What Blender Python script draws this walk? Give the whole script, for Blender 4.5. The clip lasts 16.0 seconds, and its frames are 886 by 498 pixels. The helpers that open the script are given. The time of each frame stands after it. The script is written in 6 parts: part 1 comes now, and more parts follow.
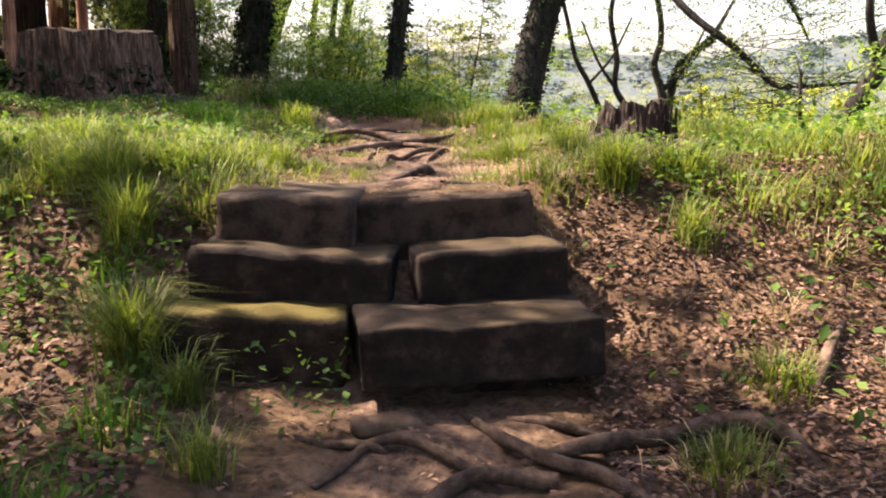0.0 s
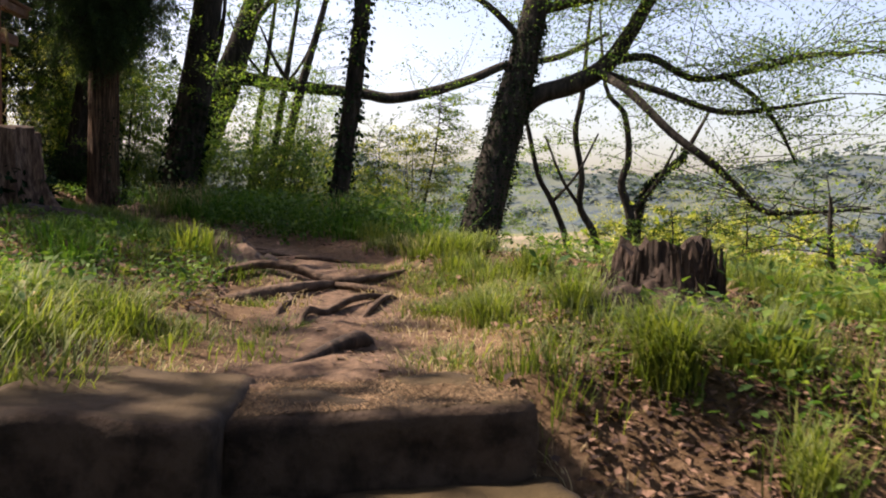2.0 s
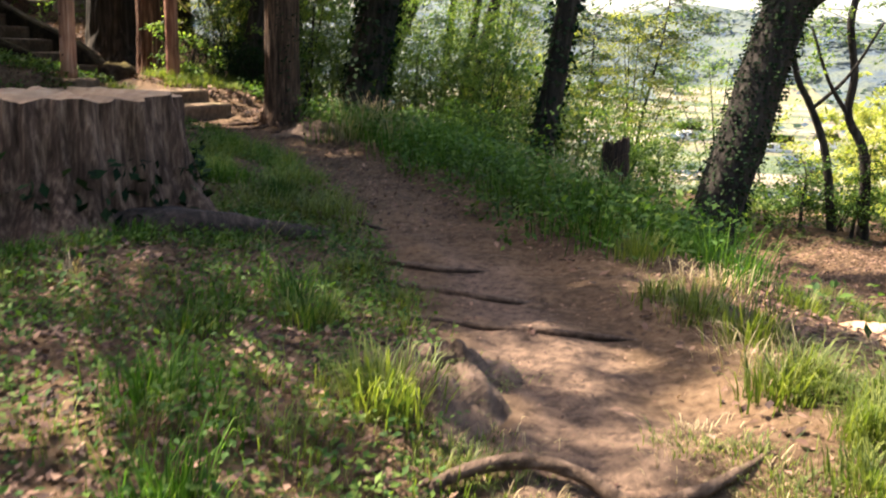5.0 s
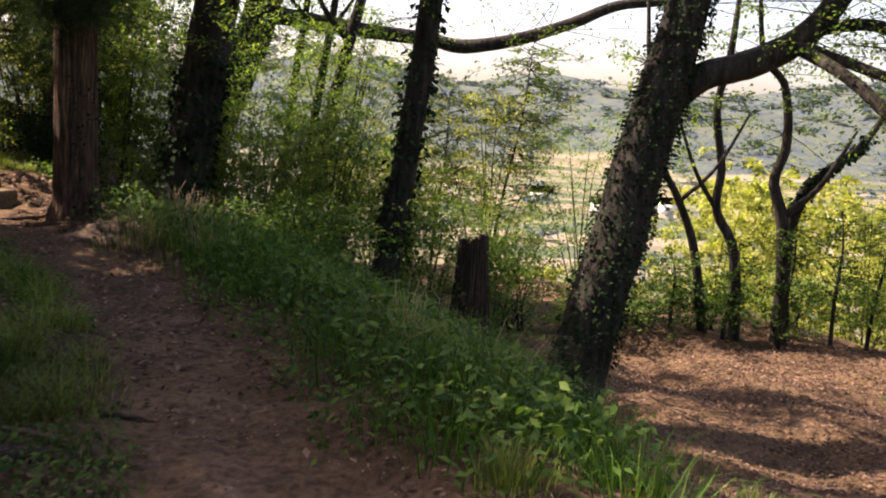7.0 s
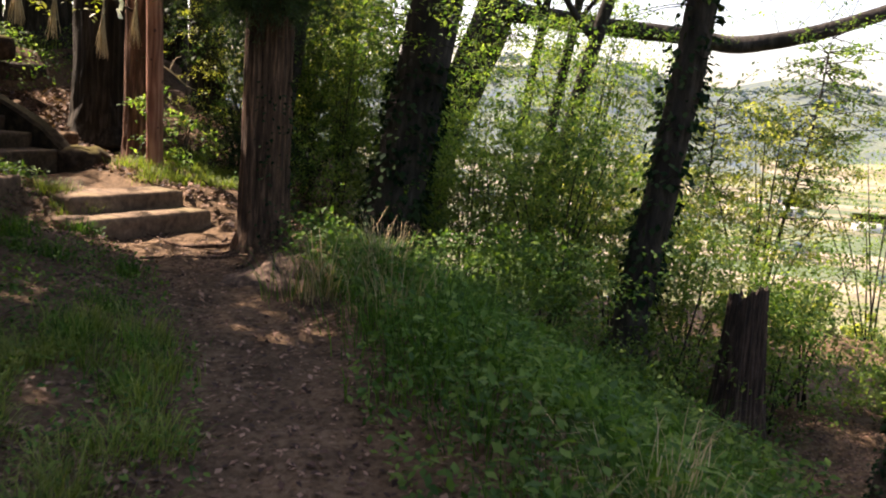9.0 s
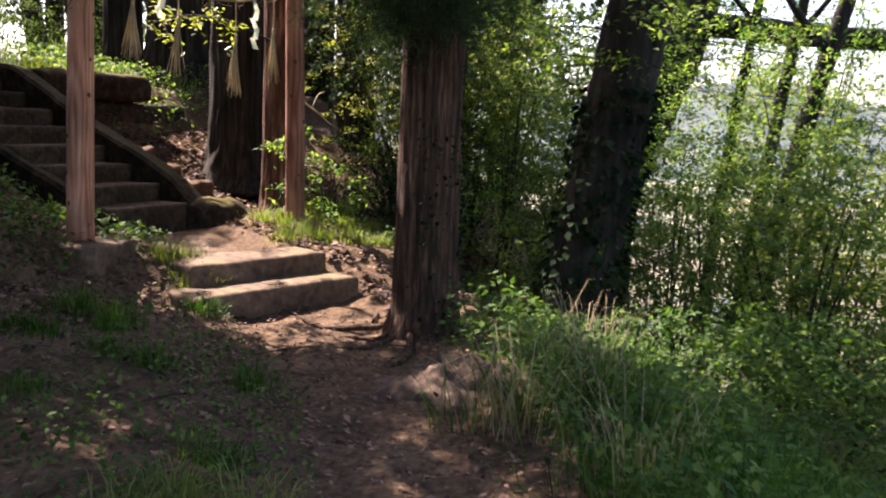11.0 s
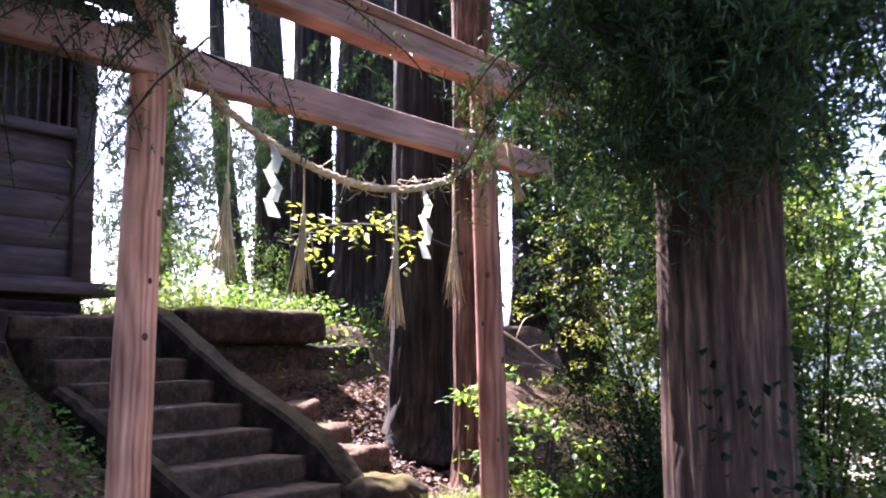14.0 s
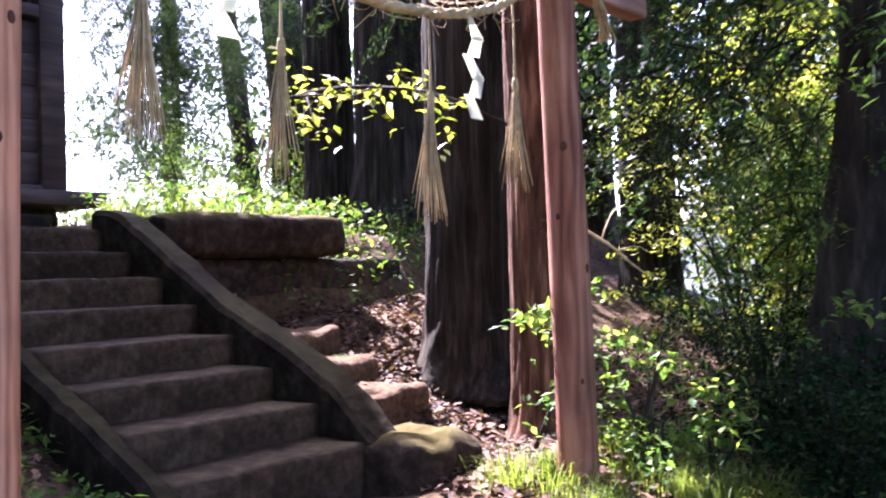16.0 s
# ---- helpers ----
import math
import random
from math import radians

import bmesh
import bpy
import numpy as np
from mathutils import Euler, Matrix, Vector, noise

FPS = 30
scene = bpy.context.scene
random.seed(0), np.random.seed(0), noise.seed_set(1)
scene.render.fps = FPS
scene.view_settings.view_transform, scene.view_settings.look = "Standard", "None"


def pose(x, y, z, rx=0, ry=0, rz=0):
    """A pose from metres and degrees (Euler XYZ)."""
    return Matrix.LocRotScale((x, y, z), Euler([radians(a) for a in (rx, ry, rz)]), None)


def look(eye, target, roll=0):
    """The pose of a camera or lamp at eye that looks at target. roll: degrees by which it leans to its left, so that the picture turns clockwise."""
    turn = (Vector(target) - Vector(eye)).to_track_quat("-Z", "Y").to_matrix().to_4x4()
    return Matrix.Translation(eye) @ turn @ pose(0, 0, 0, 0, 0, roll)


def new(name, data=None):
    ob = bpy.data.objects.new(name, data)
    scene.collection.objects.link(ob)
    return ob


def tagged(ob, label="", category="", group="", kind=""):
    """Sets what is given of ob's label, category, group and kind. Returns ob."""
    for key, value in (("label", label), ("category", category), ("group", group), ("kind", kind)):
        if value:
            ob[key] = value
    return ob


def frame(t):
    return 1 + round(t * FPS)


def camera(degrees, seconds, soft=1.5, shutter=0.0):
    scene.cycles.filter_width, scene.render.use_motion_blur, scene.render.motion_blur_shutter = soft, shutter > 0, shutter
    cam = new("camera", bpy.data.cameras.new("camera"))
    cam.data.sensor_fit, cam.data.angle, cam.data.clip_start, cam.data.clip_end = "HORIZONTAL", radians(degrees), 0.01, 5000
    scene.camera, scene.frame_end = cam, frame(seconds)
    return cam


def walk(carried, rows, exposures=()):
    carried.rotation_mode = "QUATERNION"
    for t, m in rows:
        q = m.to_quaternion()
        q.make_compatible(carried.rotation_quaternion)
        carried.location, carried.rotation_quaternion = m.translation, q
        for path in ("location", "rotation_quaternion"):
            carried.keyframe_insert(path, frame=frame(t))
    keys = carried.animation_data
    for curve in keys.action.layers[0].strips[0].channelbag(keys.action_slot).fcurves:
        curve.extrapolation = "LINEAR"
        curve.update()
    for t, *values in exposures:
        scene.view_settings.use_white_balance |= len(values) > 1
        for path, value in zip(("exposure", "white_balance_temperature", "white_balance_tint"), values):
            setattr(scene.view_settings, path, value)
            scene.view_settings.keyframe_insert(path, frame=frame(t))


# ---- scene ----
cam = camera(52.2, 16.0, 2.0, 0.3)
METRES, EYE, TILT, LEAN, TURN = 13.5, 1.15, -10.0, 0.0, 0.0
ROWS = [
    (0.0, 0.0, 0.0, 0.0, 0.0, 0.0, -0.0),
    (0.5, -0.0, 0.01, -0.0005, -1.32, 0.53, -0.89),
    (1.0, 0.0048, 0.0401, 0.0037, -0.43, 4.41, -1.84),
    (1.5, 0.0053, 0.0729, 0.0118, -0.68, 6.56, -1.14),
    (2.0, 0.0014, 0.1083, 0.023, -3.23, 7.02, -1.04),
    (2.5, -0.0008, 0.1388, 0.0295, -2.0, 4.47, -2.36),
    (3.0, -0.006, 0.1696, 0.0491, 3.3, 1.42, -4.13),
    (3.5, -0.0148, 0.1902, 0.0614, 5.11, -1.85, -3.33),
    (4.0, -0.0193, 0.2106, 0.0684, 5.39, -4.39, -4.25),
    (4.5, -0.0248, 0.2329, 0.0852, 9.5, -4.6, -5.35),
    (5.0, -0.0339, 0.2481, 0.1002, 8.12, -2.82, -3.42),
    (7.5, -0.031, 0.3961, 0.1448, -1.42, 1.59, -3.72),
    (8.0, -0.0333, 0.4361, 0.1512, 1.19, 1.08, -4.43),
    (8.5, -0.0396, 0.4644, 0.1608, 7.91, 0.52, -5.27),
    (9.0, -0.046, 0.4968, 0.1659, 14.1, 0.64, -6.2),
    (9.5, -0.058, 0.5309, 0.1712, 12.95, 1.4, -5.86),
    (10.0, -0.0756, 0.5546, 0.1793, 16.73, 1.49, -5.44),
    (12.5, -0.1573, 0.7035, 0.2048, 27.88, 4.03, -6.33),
    (13.0, -0.1711, 0.7313, 0.2103, 30.83, 7.57, -4.8),
    (13.5, -0.1873, 0.7594, 0.2171, 36.49, 10.92, -5.11),
    (14.0, -0.2056, 0.7829, 0.2221, 38.04, 14.55, -5.58),
    (14.5, -0.2201, 0.8098, 0.2251, 41.58, 11.8, -4.7),
    (15.0, -0.2414, 0.8298, 0.2292, 42.87, 11.57, -5.75),
    (15.5, -0.2673, 0.8483, 0.2325, 38.14, 10.57, -4.66),
    (16.0, -0.2879, 0.8735, 0.2354, 40.35, 9.15, -4.64),
]
walk(cam, [(t, pose(0, 0, EYE, TILT, LEAN, TURN) @ pose(METRES * x, METRES * y, METRES * z, 90 + pitch, roll, yaw)) for t, x, y, z, yaw, pitch, roll in ROWS],
     [(0.0, 2.4, 7000, 28), (1.0, 2.15, 7100, 27), (2.0, 1.45, 7000, 24), (3.0, 1.45, 6900, 21), (4.0, 1.9, 6900, 20), (5.0, 2.5, 6800, 18), (7.5, 1.75, 7200, 30), (9.0, 2.25, 7100, 24), (9.6, 2.5, 7100, 25), (10.2, 2.2, 7000, 23), (12.3, 3.2, 5450, 42), (16.0, 3.48, 5450, 39)])
SUN_AZ, SUN_EL = 71.0, 50.0          # degrees left of straight ahead, degrees up
world = bpy.data.worlds.new("sky")
scene.world = world
world.use_nodes = True
wn = world.node_tree
sky = wn.nodes.new("ShaderNodeTexSky")
sky.sky_type, sky.sun_disc = "NISHITA", False
sky.sun_elevation, sky.sun_rotation = radians(SUN_EL), radians(-SUN_AZ)
sky.air_density, sky.dust_density = 1.0, 3.0
wn.links.new(sky.outputs[0], wn.nodes["Background"].inputs[0])
wn.nodes["Background"].inputs[1].default_value = 0.11
sun = new("sun", bpy.data.lights.new("sun", "SUN"))
sun.data.energy, sun.data.angle, sun.data.color = 5.0, radians(0.6), (1.0, 0.93, 0.80)
to_sun = Vector((-math.sin(radians(SUN_AZ)) * math.cos(radians(SUN_EL)), math.cos(radians(SUN_AZ)) * math.cos(radians(SUN_EL)), math.sin(radians(SUN_EL))))
sun.matrix_world = look(to_sun * 60, (0, 0, 0))

rng = np.random.default_rng(11)

# ---------------------------------------------------------------- materials


def material(name, colours, scale=6.0, rough=0.85, bump=0.3, stretch=(1, 1, 1), detail=8.0, translucent=0.0, island=0.0, objrand=0.0, gloss=0.3, moss=None, moss_from=0.35, second=None, plots=0.0, rings=0.0):
    """Procedural surface: a colour ramp over noise, a coarser stain noise, optional moss on upward faces, relief from the same grain."""
    m = bpy.data.materials.new(name)
    m.use_nodes = True
    nt = m.node_tree
    n, l = nt.nodes, nt.links
    bs = n["Principled BSDF"]
    tc = n.new("ShaderNodeTexCoord")
    mp = n.new("ShaderNodeMapping")
    mp.inputs["Scale"].default_value = stretch
    l.new(tc.outputs["Object"], mp.inputs["Vector"])
    fine = n.new("ShaderNodeTexNoise")
    fine.inputs["Scale"].default_value, fine.inputs["Detail"].default_value = scale, detail
    fine.inputs["Roughness"].default_value = 0.65
    l.new(mp.outputs[0], fine.inputs["Vector"])
    ramp = n.new("ShaderNodeValToRGB")
    els = ramp.color_ramp.elements
    for i, c in enumerate(colours):
        p = 0.3 + 0.4 * i / max(1, len(colours) - 1)
        e = els[i] if i < 2 else els.new(p)
        e.position, e.color = p, (*c, 1)
    value = fine.outputs["Fac"]
    if plots:
        vo = n.new("ShaderNodeTexVoronoi")
        vo.distance = "CHEBYCHEV"
        vo.inputs["Scale"].default_value, vo.inputs["Randomness"].default_value = plots, 0.7
        l.new(mp.outputs[0], vo.inputs["Vector"])
        sx = n.new("ShaderNodeSeparateColor")
        l.new(vo.outputs["Color"], sx.inputs[0])
        mixv = n.new("ShaderNodeMix")
        mixv.inputs["Factor"].default_value = 0.55
        l.new(value, mixv.inputs["A"])
        l.new(sx.outputs[0], mixv.inputs["B"])
        value = mixv.outputs["Result"]
    if rings:
        wv = n.new("ShaderNodeTexWave")
        wv.wave_type, wv.bands_direction = "BANDS", "Y"
        wv.inputs["Scale"].default_value, wv.inputs["Distortion"].default_value = rings, 14.0
        wv.inputs["Detail"].default_value, wv.inputs["Detail Scale"].default_value = 2.0, 0.7
        flat = n.new("ShaderNodeMapping")
        flat.inputs["Scale"].default_value = (1, 1, 0.16)
        l.new(tc.outputs["Object"], flat.inputs["Vector"])
        l.new(flat.outputs[0], wv.inputs["Vector"])
        mixw = n.new("ShaderNodeMix")
        mixw.inputs["Factor"].default_value = 0.16
        l.new(value, mixw.inputs["A"])
        l.new(wv.outputs["Fac"], mixw.inputs["B"])
        value = mixw.outputs["Result"]
    if island or objrand:
        rnd = n.new("ShaderNodeNewGeometry") if island else n.new("ShaderNodeObjectInfo")
        ma = n.new("ShaderNodeMath")
        ma.operation = "MULTIPLY_ADD"
        l.new(rnd.outputs["Random Per Island" if island else "Random"], ma.inputs[0])
        ma.inputs[1].default_value = island or objrand
        sub = n.new("ShaderNodeMath")
        sub.operation, sub.inputs[1].default_value = "SUBTRACT", 0.5 * (island or objrand)
        l.new(value, sub.inputs[0])
        l.new(sub.outputs[0], ma.inputs[2])
        value = ma.outputs[0]
    l.new(value, ramp.inputs["Fac"])
    stain = n.new("ShaderNodeTexNoise")
    stain.inputs["Scale"].default_value, stain.inputs["Detail"].default_value = max(0.6, scale * 0.13), 4
    l.new(tc.outputs["Object"], stain.inputs["Vector"])
    sr = n.new("ShaderNodeMapRange")
    sr.inputs["From Min"].default_value, sr.inputs["From Max"].default_value = 0.3, 0.7
    sr.inputs["To Min"].default_value, sr.inputs["To Max"].default_value = 0.62, 1.25
    l.new(stain.outputs["Fac"], sr.inputs["Value"])
    mul = n.new("ShaderNodeMix")
    mul.data_type, mul.blend_type = "RGBA", "MULTIPLY"
    mul.inputs["Factor"].default_value = 1.0
    l.new(ramp.outputs["Color"], mul.inputs["A"])
    l.new(sr.outputs[0], mul.inputs["B"])
    colour = mul.outputs["Result"]
    if second:
        at = n.new("ShaderNodeAttribute")
        at.attribute_name = second[0]
        edge = n.new("ShaderNodeMath")
        edge.operation = "MULTIPLY_ADD"
        l.new(stain.outputs["Fac"], edge.inputs[0])
        edge.inputs[1].default_value = 0.5
        l.new(at.outputs["Fac"], edge.inputs[2])
        er = n.new("ShaderNodeMapRange")
        er.inputs["From Min"].default_value, er.inputs["From Max"].default_value = 0.55, 0.85
        l.new(edge.outputs[0], er.inputs["Value"])
        r2 = n.new("ShaderNodeValToRGB")
        for i, c in enumerate(second[1]):
            r2.color_ramp.elements[i].position, r2.color_ramp.elements[i].color = (0.34, 0.66)[i], (*c, 1)
        l.new(fine.outputs["Fac"], r2.inputs["Fac"])
        mx = n.new("ShaderNodeMix")
        mx.data_type = "RGBA"
        l.new(er.outputs[0], mx.inputs["Factor"])
        l.new(colour, mx.inputs["A"])
        l.new(r2.outputs["Color"], mx.inputs["B"])
        colour = mx.outputs["Result"]
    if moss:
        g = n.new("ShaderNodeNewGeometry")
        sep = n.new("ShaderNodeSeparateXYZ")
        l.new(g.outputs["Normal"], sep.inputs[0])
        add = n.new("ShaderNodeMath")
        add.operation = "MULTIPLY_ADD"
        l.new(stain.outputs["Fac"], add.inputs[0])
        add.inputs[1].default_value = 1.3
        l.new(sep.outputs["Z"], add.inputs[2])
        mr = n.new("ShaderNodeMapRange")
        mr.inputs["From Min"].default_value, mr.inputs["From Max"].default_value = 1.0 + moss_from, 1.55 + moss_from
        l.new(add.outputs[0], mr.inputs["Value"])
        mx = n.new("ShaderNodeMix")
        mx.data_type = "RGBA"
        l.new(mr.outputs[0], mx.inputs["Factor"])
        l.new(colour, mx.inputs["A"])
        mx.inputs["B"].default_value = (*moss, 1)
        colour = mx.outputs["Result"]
    l.new(colour, bs.inputs["Base Color"])
    bs.inputs["Roughness"].default_value = rough
    bs.inputs["Specular IOR Level"].default_value = gloss
    if bump:
        b = n.new("ShaderNodeBump")
        b.inputs["Strength"].default_value, b.inputs["Distance"].default_value = bump, 0.02
        l.new(fine.outputs["Fac"], b.inputs["Height"])
        l.new(b.outputs[0], bs.inputs["Normal"])
    if translucent:
        tr = n.new("ShaderNodeBsdfTranslucent")
        br = n.new("ShaderNodeMix")
        br.data_type, br.blend_type = "RGBA", "MULTIPLY"
        br.inputs["Factor"].default_value = 1.0
        br.inputs["B"].default_value = (1.15, 1.25, 0.55, 1)
        l.new(colour, br.inputs["A"])
        l.new(br.outputs["Result"], tr.inputs["Color"])
        ms = n.new("ShaderNodeMixShader")
        ms.inputs[0].default_value = translucent
        l.new(bs.outputs[0], ms.inputs[1])
        l.new(tr.outputs[0], ms.inputs[2])
        l.new(ms.outputs[0], n["Material Output"].inputs["Surface"])
    return m


M_GROUND = material("woodland_soil", [(0.035, 0.022, 0.012), (0.10, 0.062, 0.034), (0.15, 0.10, 0.06)], 24, 0.95, 1.0, detail=12.0, second=("path", [(0.042, 0.028, 0.019), (0.165, 0.107, 0.070)]), gloss=0.1)
M_FIELD = material("valley_fields", [(0.05, 0.07, 0.03), (0.13, 0.105, 0.065), (0.10, 0.11, 0.04), (0.19, 0.155, 0.105)], 0.05, 0.95, 0.0, (0.6, 2.2, 1), 6, plots=0.03)
# Distance haze is painted here as a blue-grey base colour.
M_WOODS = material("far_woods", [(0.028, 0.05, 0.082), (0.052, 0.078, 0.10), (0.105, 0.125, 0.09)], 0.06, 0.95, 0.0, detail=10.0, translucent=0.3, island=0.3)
# Base colour holds the shade of the front faces; moss keeps tops lighter.
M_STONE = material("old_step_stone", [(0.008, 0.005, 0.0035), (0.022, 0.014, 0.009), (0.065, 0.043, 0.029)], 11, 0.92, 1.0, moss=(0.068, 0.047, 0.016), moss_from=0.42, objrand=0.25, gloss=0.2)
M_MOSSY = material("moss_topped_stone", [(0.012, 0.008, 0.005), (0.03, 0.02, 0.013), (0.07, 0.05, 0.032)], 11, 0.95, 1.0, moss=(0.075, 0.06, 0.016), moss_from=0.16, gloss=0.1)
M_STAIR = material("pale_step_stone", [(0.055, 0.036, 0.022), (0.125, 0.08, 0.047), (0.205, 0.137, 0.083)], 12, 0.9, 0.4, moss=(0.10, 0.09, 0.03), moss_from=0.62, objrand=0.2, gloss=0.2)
# Stair version of the step stone, its colour darkened to hold shade.
M_SHADE = material("shaded_stair_stone", [(0.013, 0.0095, 0.0055), (0.032, 0.0225, 0.013), (0.07, 0.049, 0.029)], 14, 0.94, 1.0, moss=(0.075, 0.062, 0.025), moss_from=0.6, objrand=0.2, gloss=0.15)
M_BARK = material("dark_ivy_bark", [(0.010, 0.009, 0.007), (0.027, 0.023, 0.018), (0.062, 0.053, 0.042)], 16, 0.95, 1.0, (1, 1, 0.22), gloss=0.15)
M_CEDAR = material("cedar_bark", [(0.010, 0.006, 0.004), (0.058, 0.034, 0.020), (0.18, 0.105, 0.06)], 34, 0.92, 1.0, (1, 1, 0.09), gloss=0.15)
M_PEEL = material("peeling_red_bark", [(0.018, 0.009, 0.005), (0.085, 0.043, 0.025), (0.26, 0.145, 0.088)], 20, 0.92, 1.0, (1, 1, 0.12), gloss=0.12)
# Cedar bark again, darkened so that its colour carries the deep shade.
M_CEDARD = material("shaded_cedar_bark", [(0.008, 0.007, 0.005), (0.028, 0.023, 0.016), (0.072, 0.06, 0.044)], 22, 0.95, 1.0, (1, 1, 0.06), gloss=0.1)
M_ROOT = material("bare_root", [(0.028, 0.018, 0.011), (0.078, 0.050, 0.032), (0.15, 0.10, 0.068)], 26, 0.9, 1.0, (1, 0.5, 1), gloss=0.2)
M_EARTH = material("dry_sandy_earth", [(0.085, 0.055, 0.032), (0.16, 0.105, 0.062), (0.25, 0.17, 0.10)], 30, 0.95, 0.3, island=0.5, gloss=0.05)
M_STUMP = material("stump_bark", [(0.014, 0.008, 0.005), (0.085, 0.05, 0.033), (0.25, 0.165, 0.11)], 38, 0.92, 1.0, (1, 1, 0.14), gloss=0.15)
# Kerb stone and its moss, both coloured darker to stand for shade.
M_KERB = material("shaded_mossy_kerb", [(0.006, 0.005, 0.003), (0.018, 0.013, 0.008), (0.045, 0.034, 0.02)], 9, 0.95, 1.0, moss=(0.035, 0.032, 0.01), moss_from=0.3, gloss=0.08)
M_ROT = material("rotten_wood", [(0.010, 0.007, 0.005), (0.034, 0.022, 0.015), (0.10, 0.065, 0.045)], 30, 0.95, 1.0, (1, 1, 0.15))
M_CUT = material("cut_wood", [(0.20, 0.115, 0.06), (0.36, 0.22, 0.12), (0.44, 0.30, 0.18)], 18, 0.85, 0.3, (1, 0.3, 1))
M_TORII = material("torii_timber", [(0.19, 0.072, 0.035), (0.43, 0.195, 0.105), (0.58, 0.32, 0.195)], 20, 0.72, 0.35, (1, 1, 0.07), gloss=0.3, rings=9.0)
M_TORIIR = material("red_torii_timber", [(0.10, 0.036, 0.02), (0.26, 0.11, 0.065), (0.40, 0.20, 0.125)], 16, 0.75, 0.35, (1, 1, 0.09), gloss=0.25, rings=7.0)
M_BEAM = material("beam_timber", [(0.19, 0.095, 0.065), (0.33, 0.18, 0.13), (0.44, 0.27, 0.20)], 20, 0.72, 0.25, (1, 0.07, 1), gloss=0.3)
M_KNOT = material("dark_knot", [(0.05, 0.018, 0.012), (0.10, 0.035, 0.02)], 30, 0.7, 0.2)
M_STRAW = material("rice_straw", [(0.30, 0.22, 0.10), (0.48, 0.37, 0.19), (0.58, 0.47, 0.27)], 40, 0.8, 0.3, island=0.4)
M_PAPER = material("white_paper", [(0.72, 0.72, 0.72), (0.82, 0.82, 0.81)], 6, 0.8, 0.05, translucent=0.25)
M_HALL = material("weathered_boards", [(0.026, 0.019, 0.016), (0.058, 0.042, 0.035), (0.10, 0.074, 0.062)], 12, 0.85, 0.4, (1, 0.10, 1))
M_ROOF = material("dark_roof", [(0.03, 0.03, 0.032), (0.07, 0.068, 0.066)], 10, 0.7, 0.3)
M_GRASS = material("fresh_grass", [(0.055, 0.085, 0.014), (0.115, 0.155, 0.026), (0.19, 0.215, 0.045)], 3, 0.6, 0.0, translucent=0.45, island=0.55)
M_GRASSD = material("verge_grass", [(0.02, 0.058, 0.009), (0.045, 0.11, 0.014), (0.085, 0.155, 0.022)], 3, 0.75, 0.0, translucent=0.42, island=0.55, gloss=0.1)
M_DRY = material("dry_grass", [(0.20, 0.14, 0.07), (0.34, 0.26, 0.14), (0.42, 0.34, 0.2)], 3, 0.8, 0.0, translucent=0.3, island=0.5)
M_HERB = material("ground_herbs", [(0.026, 0.066, 0.012), (0.06, 0.12, 0.022), (0.11, 0.17, 0.032)], 3, 0.65, 0.0, translucent=0.4, island=0.6, gloss=0.14)
M_LEAF = material("young_leaves", [(0.042, 0.092, 0.02), (0.098, 0.162, 0.034), (0.18, 0.235, 0.055)], 2, 0.55, 0.0, translucent=0.55, island=0.6, gloss=0.2)
M_LEAFY = material("yellow_green_leaves", [(0.13, 0.165, 0.025), (0.25, 0.27, 0.045), (0.36, 0.35, 0.085)], 2, 0.5, 0.0, translucent=0.5, island=0.6)
M_IVY = material("ivy_and_shaded_bush_leaves", [(0.005, 0.013, 0.006), (0.012, 0.027, 0.011), (0.027, 0.044, 0.018)], 2, 0.8, 0.0, translucent=0.15, island=0.6, gloss=0.03)
M_NEEDLE = material("cedar_needles", [(0.014, 0.034, 0.014), (0.03, 0.062, 0.022), (0.06, 0.10, 0.032)], 2, 0.6, 0.0, translucent=0.3, island=0.6)
M_LITTER = material("dead_leaves", [(0.03, 0.015, 0.010), (0.095, 0.047, 0.029), (0.22, 0.13, 0.085)], 4, 0.85, 0.0, translucent=0.12, island=0.75)
M_PLASTER = material("pale_wall", [(0.62, 0.60, 0.56), (0.74, 0.72, 0.68)], 0.8, 0.9, 0.0)

# ---------------------------------------------------------------- mesh helpers


def mesh_np(name, V, F, mat, smooth=True):
    V, F = np.asarray(V, np.float32), np.asarray(F, np.int32)
    me = bpy.data.meshes.new(name)
    k = F.shape[1]
    me.vertices.add(len(V))
    me.vertices.foreach_set("co", V.ravel())
    me.loops.add(F.size)
    me.loops.foreach_set("vertex_index", F.ravel())
    me.polygons.add(len(F))
    me.polygons.foreach_set("loop_start", np.arange(0, F.size, k, dtype=np.int32))
    me.polygons.foreach_set("use_smooth", np.full(len(F), smooth))
    me.update(calc_edges=True)
    me.materials.append(mat)
    return me


def empty(name, place, label, category, group="", kind=""):
    ob = new(name)
    ob.location = place
    ob.empty_display_size = 0.1
    return tagged(ob, label, category, group, kind)


def put(name, me, parent=None, label=""):
    """A mesh in world coordinates as a part of parent, or as a thing of its own."""
    ob = new(name, me)
    if parent is not None:
        ob.parent = parent
        ob.location = -parent.location if parent.parent is None else -(parent.location + parent.parent.location)
    if label:
        ob["label"] = label
    return ob


def part(name, bm, mat, parent, label=""):
    me = bpy.data.meshes.new(name)
    bm.to_mesh(me)
    bm.free()
    me.materials.append(mat)
    for p in me.polygons:
        p.use_smooth = True
    return put(name, me, parent, label)


